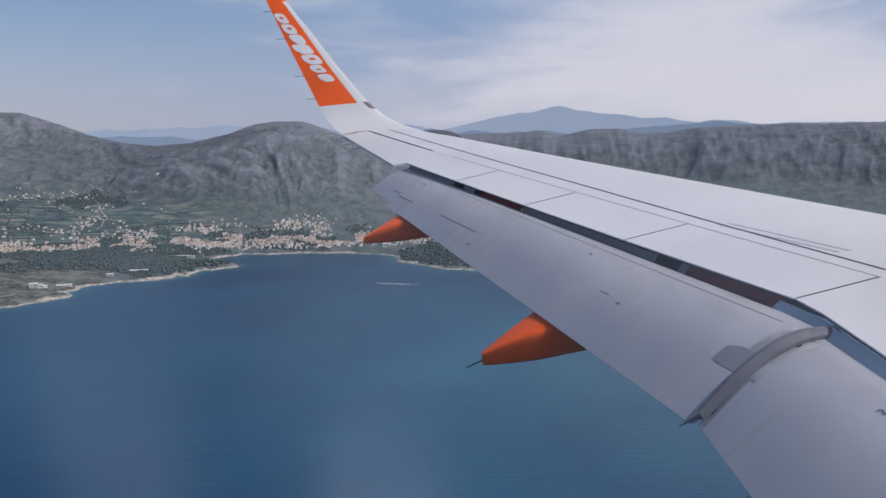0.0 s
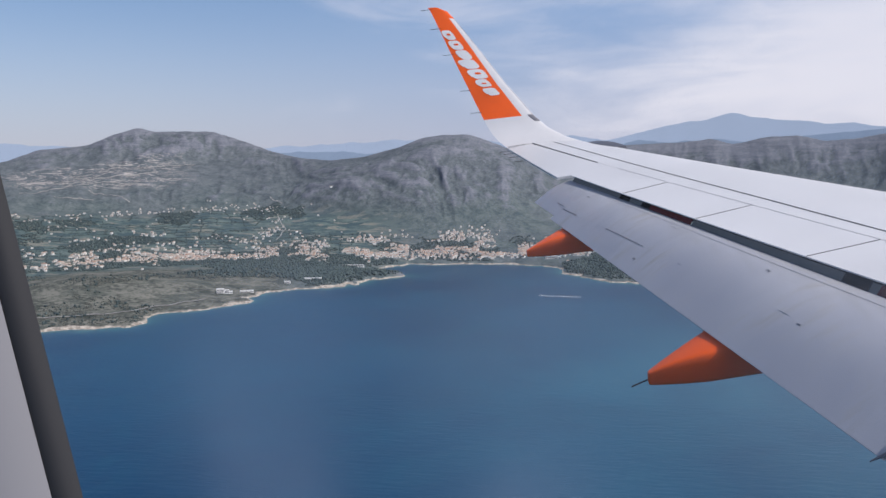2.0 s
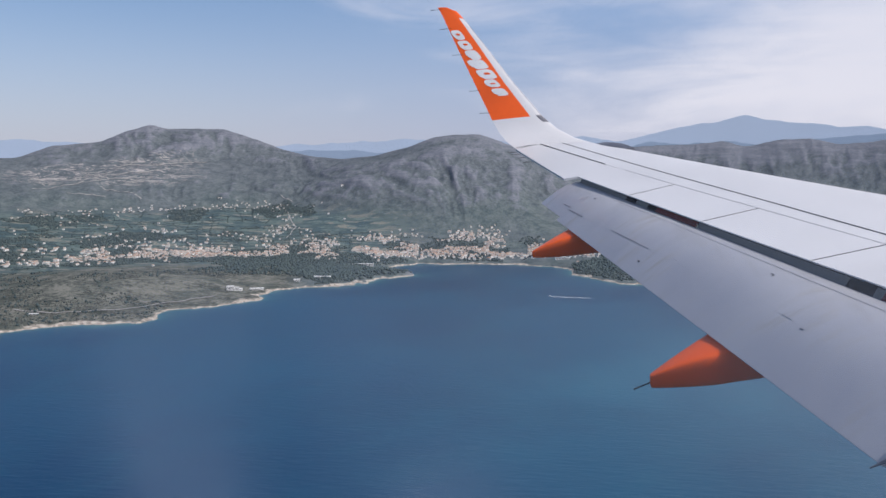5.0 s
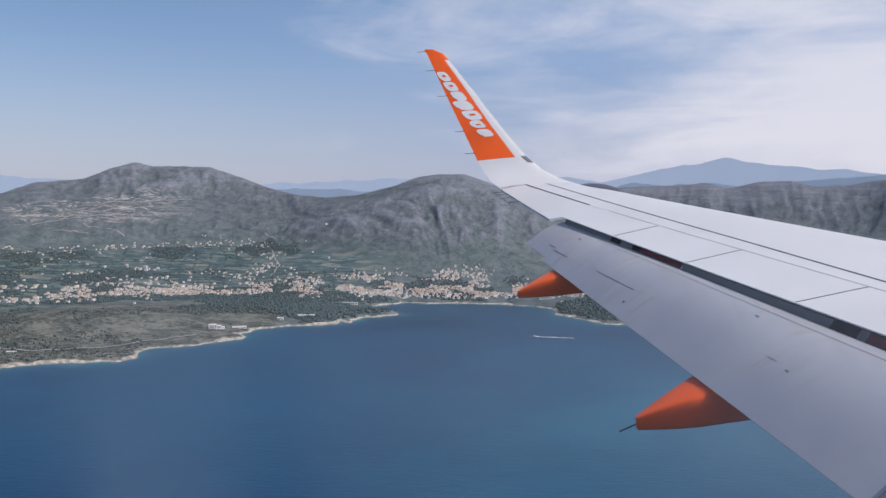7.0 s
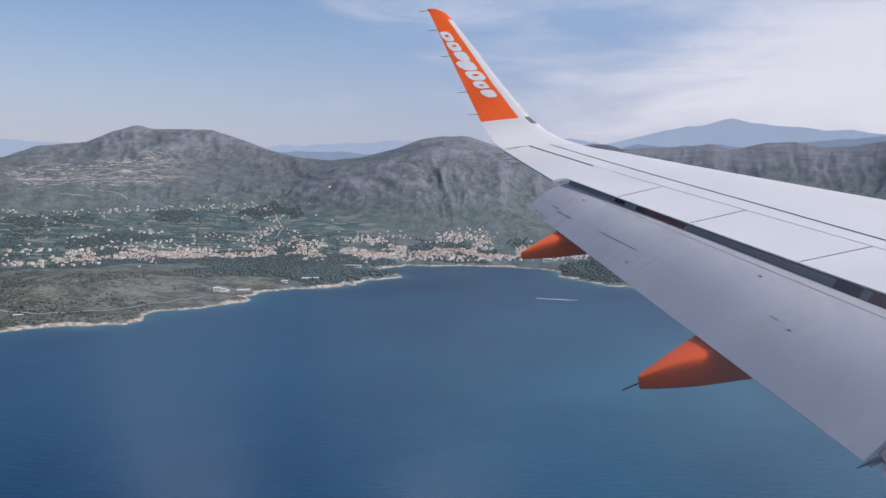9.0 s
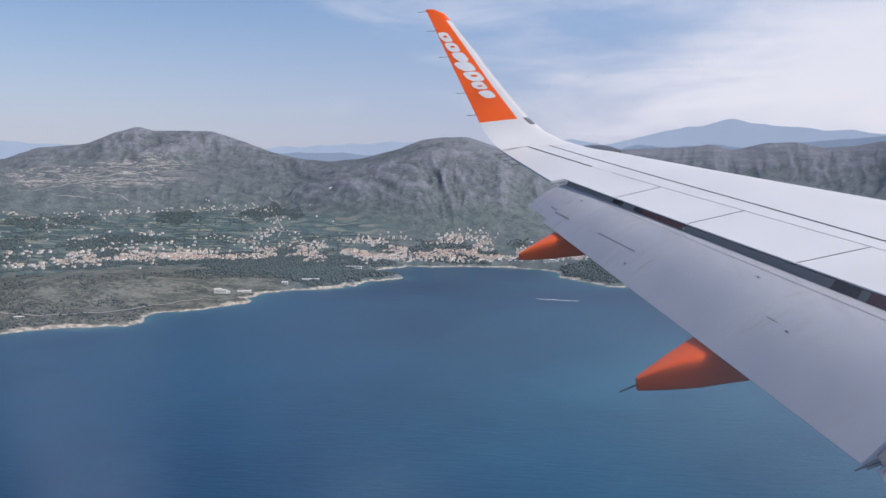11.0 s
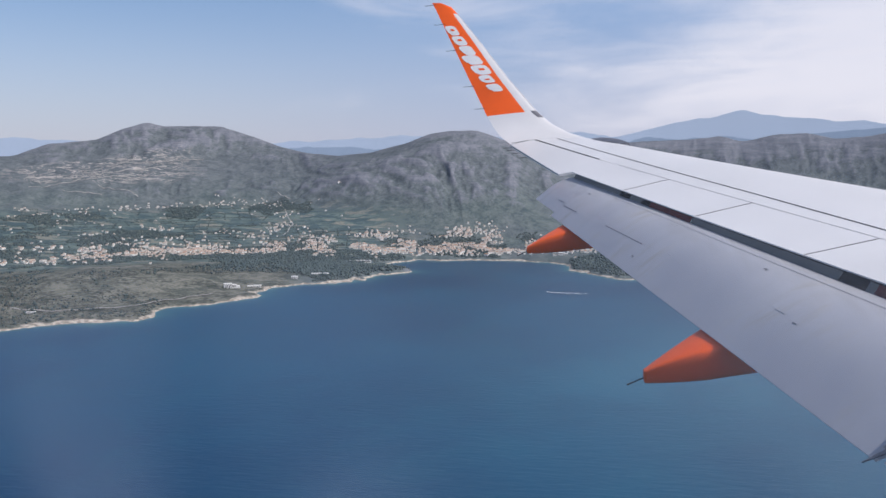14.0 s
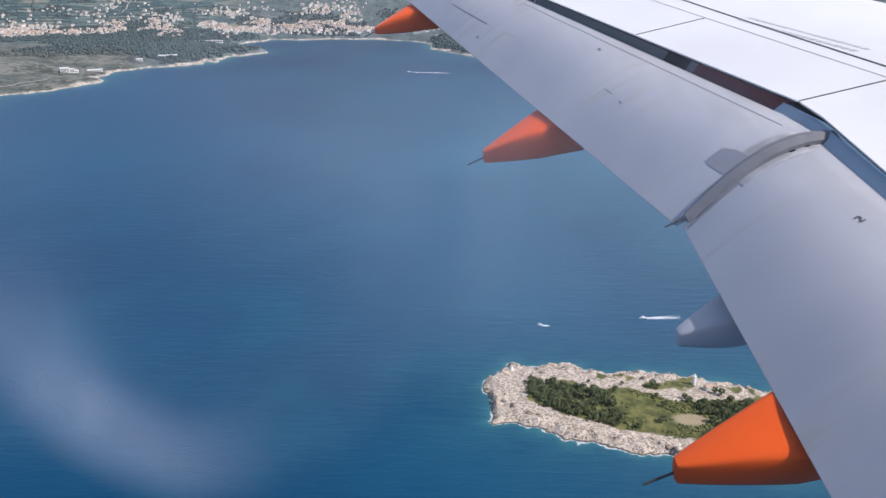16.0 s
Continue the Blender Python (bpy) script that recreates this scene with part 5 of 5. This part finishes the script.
# a low round tree: trunk, limbs and a crown of many leaf clumps
def tree_meshes(seed, tall):
    r = random.Random(seed)
    bm = tube([(0, 0, -0.5), (0.05, 0.03, 0.8), (0.1, -0.05, tall * 0.55)], [0.22, 0.17, 0.08])
    trunk = bm
    limbs = []
    for k in range(4):
        a = 2 * math.pi * k / 4 + r.random()
        limbs.append(((0.05, 0.02, 0.8 + 0.2 * k), (math.cos(a) * tall * 0.22, math.sin(a) * tall * 0.22, tall * 0.5), (math.cos(a) * tall * 0.33, math.sin(a) * tall * 0.33, tall * 0.68)))
    for l in limbs:
        t2 = tube(l, [0.09, 0.06, 0.03], 5)
        me_ = bpy.data.meshes.new("tmp")
        t2.to_mesh(me_); t2.free()
        trunk.from_mesh(me_)
        bpy.data.meshes.remove(me_)
    bark = mesh_of("trunk", trunk, BARK)
    vs, fs = [], []
    for k in range(150):
        d = Vector((r.gauss(0, 1), r.gauss(0, 1), r.gauss(0, 1))).normalized() * (0.55 + 0.5 * r.random())
        c = Vector((d.x * tall * 0.48 * (1 + 0.3 * math.sin(3 * d.x + seed)), d.y * tall * 0.45, tall * 0.62 + d.z * tall * 0.36))
        q = Euler((r.uniform(0, 6), r.uniform(0, 6), r.uniform(0, 6))).to_matrix()
        w = r.uniform(0.28, 0.55) * tall / 5
        o = len(vs)
        vs += [c + q @ Vector(p) * w for p in ((-1, -0.7, 0), (0.2, -1, 0.25), (1, 0.1, 0), (0.3, 0.9, 0.25), (-0.8, 0.7, 0), (0, 0, 0.5))]
        fs += [(o + a, o + (a + 1) % 5, o + 5) for a in range(5)]
    me_ = bpy.data.meshes.new("crown")
    me_.from_pydata(vs, [], fs)
    me_.materials.append(LEAF_ISLE)
    return bark, me_


TREES = [tree_meshes(k, t) for k, t in ((1, 5.2), (2, 4.4), (3, 3.6), (4, 6.0), (5, 4.8))]
rng = random.Random(21)
g_ = np.random.default_rng(44)
px_, py_ = g_.uniform(52, 262, 3000), g_.uniform(424, 512, 3000)
pd_ = grove_depth(px_, py_)
wood = np.where(px_ < 112 - 0.25 * (py_ - 470), 1.0, np.where(px_ > 168 - 0.4 * (py_ - 455), 0.62, 0.05)) * np.clip((pd_ + 1.5) / 3, 0, 1)
wood = np.where(np.hypot((px_ - 157) / 13, (py_ - 460) / 8) < 1, 0, wood)
placed = []
for x, y, w_ in zip(px_, py_, wood):
    if len(placed) < 285 and rng.random() < w_ and all((x - q) ** 2 + (y - v) ** 2 > 6.2 for q, v in placed):
        placed.append((float(x), float(y)))
placed += [(142, 501), (145, 499), (163, 484), (160, 486), (183, 493), (187, 491), (121, 504), (98, 507)]
for x, y in placed:
    bark, crown = TREES[rng.randrange(5)]
    t_ = thing("tree", "low round dark green tree on the rocky islet", "tree",
               Matrix.Translation(ISLE_AT + Vector((x, y, float(isle_height(np.array([x]), np.array([y]))[0])))) @ Matrix.Rotation(rng.uniform(0, 6.3), 4, "Z") @ Matrix.Diagonal((*[rng.uniform(0.7, 1.15)] * 3, 1)), group="trees on the islet")
    for nm, me_ in (("trunk", bark), ("crown", crown)):
        new(nm, me_).parent = t_

LEAF_LOW = leafy("meadow_scrub", (0.070, 0.082, 0.030), (0.165, 0.170, 0.060))
mx, my = g_.uniform(50, 262, 9000), g_.uniform(424, 520, 9000)
ok = (grove_depth(mx, my) + 10 * (fractal(mx, my, 10, 3, 91) - 0.5) > -2) & (fractal(mx, my, 13, 3, 93) > 0.43) & (np.hypot((mx - 157) / 11, (my - 460) / 7) > 1)
mx, my = mx[ok][:2600], my[ok][:2600]
meadow = clumps("meadow_bushes", mx, my, isle_height(mx, my), g_.uniform(0.25, 1.0, len(mx)), 0.7, LEAF_LOW, "low yellow-green bushes on the islet's meadow", 15)
meadow["category"], meadow.location = "bushes", ISLE_AT

# lighthouse, hut and beacon on the islet
def isle_at(x, y, turn=0.0):
    return Matrix.Translation(ISLE_AT + Vector((x, y, float(isle_height(np.array([x]), np.array([y]))[0])))) @ Matrix.Rotation(turn, 4, "Z")


lh = thing("lighthouse", "small white lighthouse tower on the islet", "lighthouse", isle_at(172, 505))
part("tower", tube([(0, 0, -1), (0, 0, 1), (0, 0, 6.5)], [1.5, 1.35, 1.0], 12), CONCRETE, lh, "", 40)
part("gallery", tube([(0, 0, 6.5), (0, 0, 6.8)], [1.5, 1.5], 12), CONCRETE, lh)
part("lantern", tube([(0, 0, 6.8), (0, 0, 8.0), (0, 0, 8.7)], [0.7, 0.7, 0.08], 10), CONCRETE, lh)
hut = thing("keepers_house", "low stone house with a clay roof beside the lighthouse", "house", isle_at(181, 499, 0.3))
for nm, me_ in zip(("wall", "roof"), KINDS[2]):
    ob = new(nm, me_)
    ob.parent, ob.scale = hut, (0.6, 0.55, 0.5)
bc = thing("beacon", "small white stone beacon on the islet's rocks", "beacon", isle_at(45, 526))
part("base", tube([(0, 0, -1), (0, 0, 1.2)], [1.7, 1.4], 8), CONCRETE, bc)
part("mast", tube([(0, 0, 1.2), (0, 0, 3.2), (0, 0, 4.0)], [0.9, 0.6, 0.2], 8), CONCRETE, bc)

# ---- boats ----
HULL = painted("white_hull", (0.78, 0.79, 0.80), 0.3)


def boat(x, y, heading, length, wake):
    b = thing("motorboat", "small white motorboat under way with a foaming wake" if wake > 12 else "small white motorboat on the sea", "boat", Matrix.Translation((x, y, 0.0)) @ Matrix.Rotation(heading, 4, "Z"))
    rings_ = []
    for f, w, k in ((-0.5, 0.85, 0.0), (-0.2, 1.0, 0.0), (0.15, 0.9, 0.1), (0.38, 0.5, 0.25), (0.5, 0.04, 0.4)):
        hw = w * length * 0.16
        rings_.append([Vector((f * length, -hw, 0.9 + k)), Vector((f * length, -hw * 0.7, -0.3)), Vector((f * length, hw * 0.7, -0.3)), Vector((f * length, hw, 0.9 + k))])
    part("hull", loft(rings_), HULL, b)
    bm = bmesh.new()
    box(bm, (-0.15 * length, -0.1 * length, 0.85), (0.15 * length, 0.1 * length, 1.9))
    part("cabin", bm, HULL, b)
    bm = bmesh.new()
    box(bm, (0.1 * length, -0.09 * length, 1.2), (0.158 * length, 0.09 * length, 1.75))
    part("windscreen", bm, GLASSY, b)
    if wake:
        bm = bmesh.new()
        r = random.Random(int(x))
        for side in (-1, 0, 1):
            rows_ = []
            for k in range(25):
                f = k / 24
                cy = side * (0.2 * length + f * wake * 0.05) + r.uniform(-0.2, 0.2)
                w = (0.35 + 0.9 * f * (1 - f) * 3) * (1.1 if side == 0 else 0.6) * (1 - 0.6 * f) * length / 7
                rows_.append([Vector((-length * 0.45 - f * wake, cy - w, 0.06)), Vector((-length * 0.45 - f * wake, cy, 0.16)), Vector((-length * 0.45 - f * wake, cy + w, 0.06))])
            loft(rows_, caps=False, closed=False, bm=bm)
        part("wake", bm, FOAM, b, "white foaming wake")


boat(84, 600, math.pi * 0.97, 4.5, 6)
boat(172, 614, math.pi * 1.03, 6.5, 30)
boat(-70, 1900, math.pi * 0.96, 10, 90)
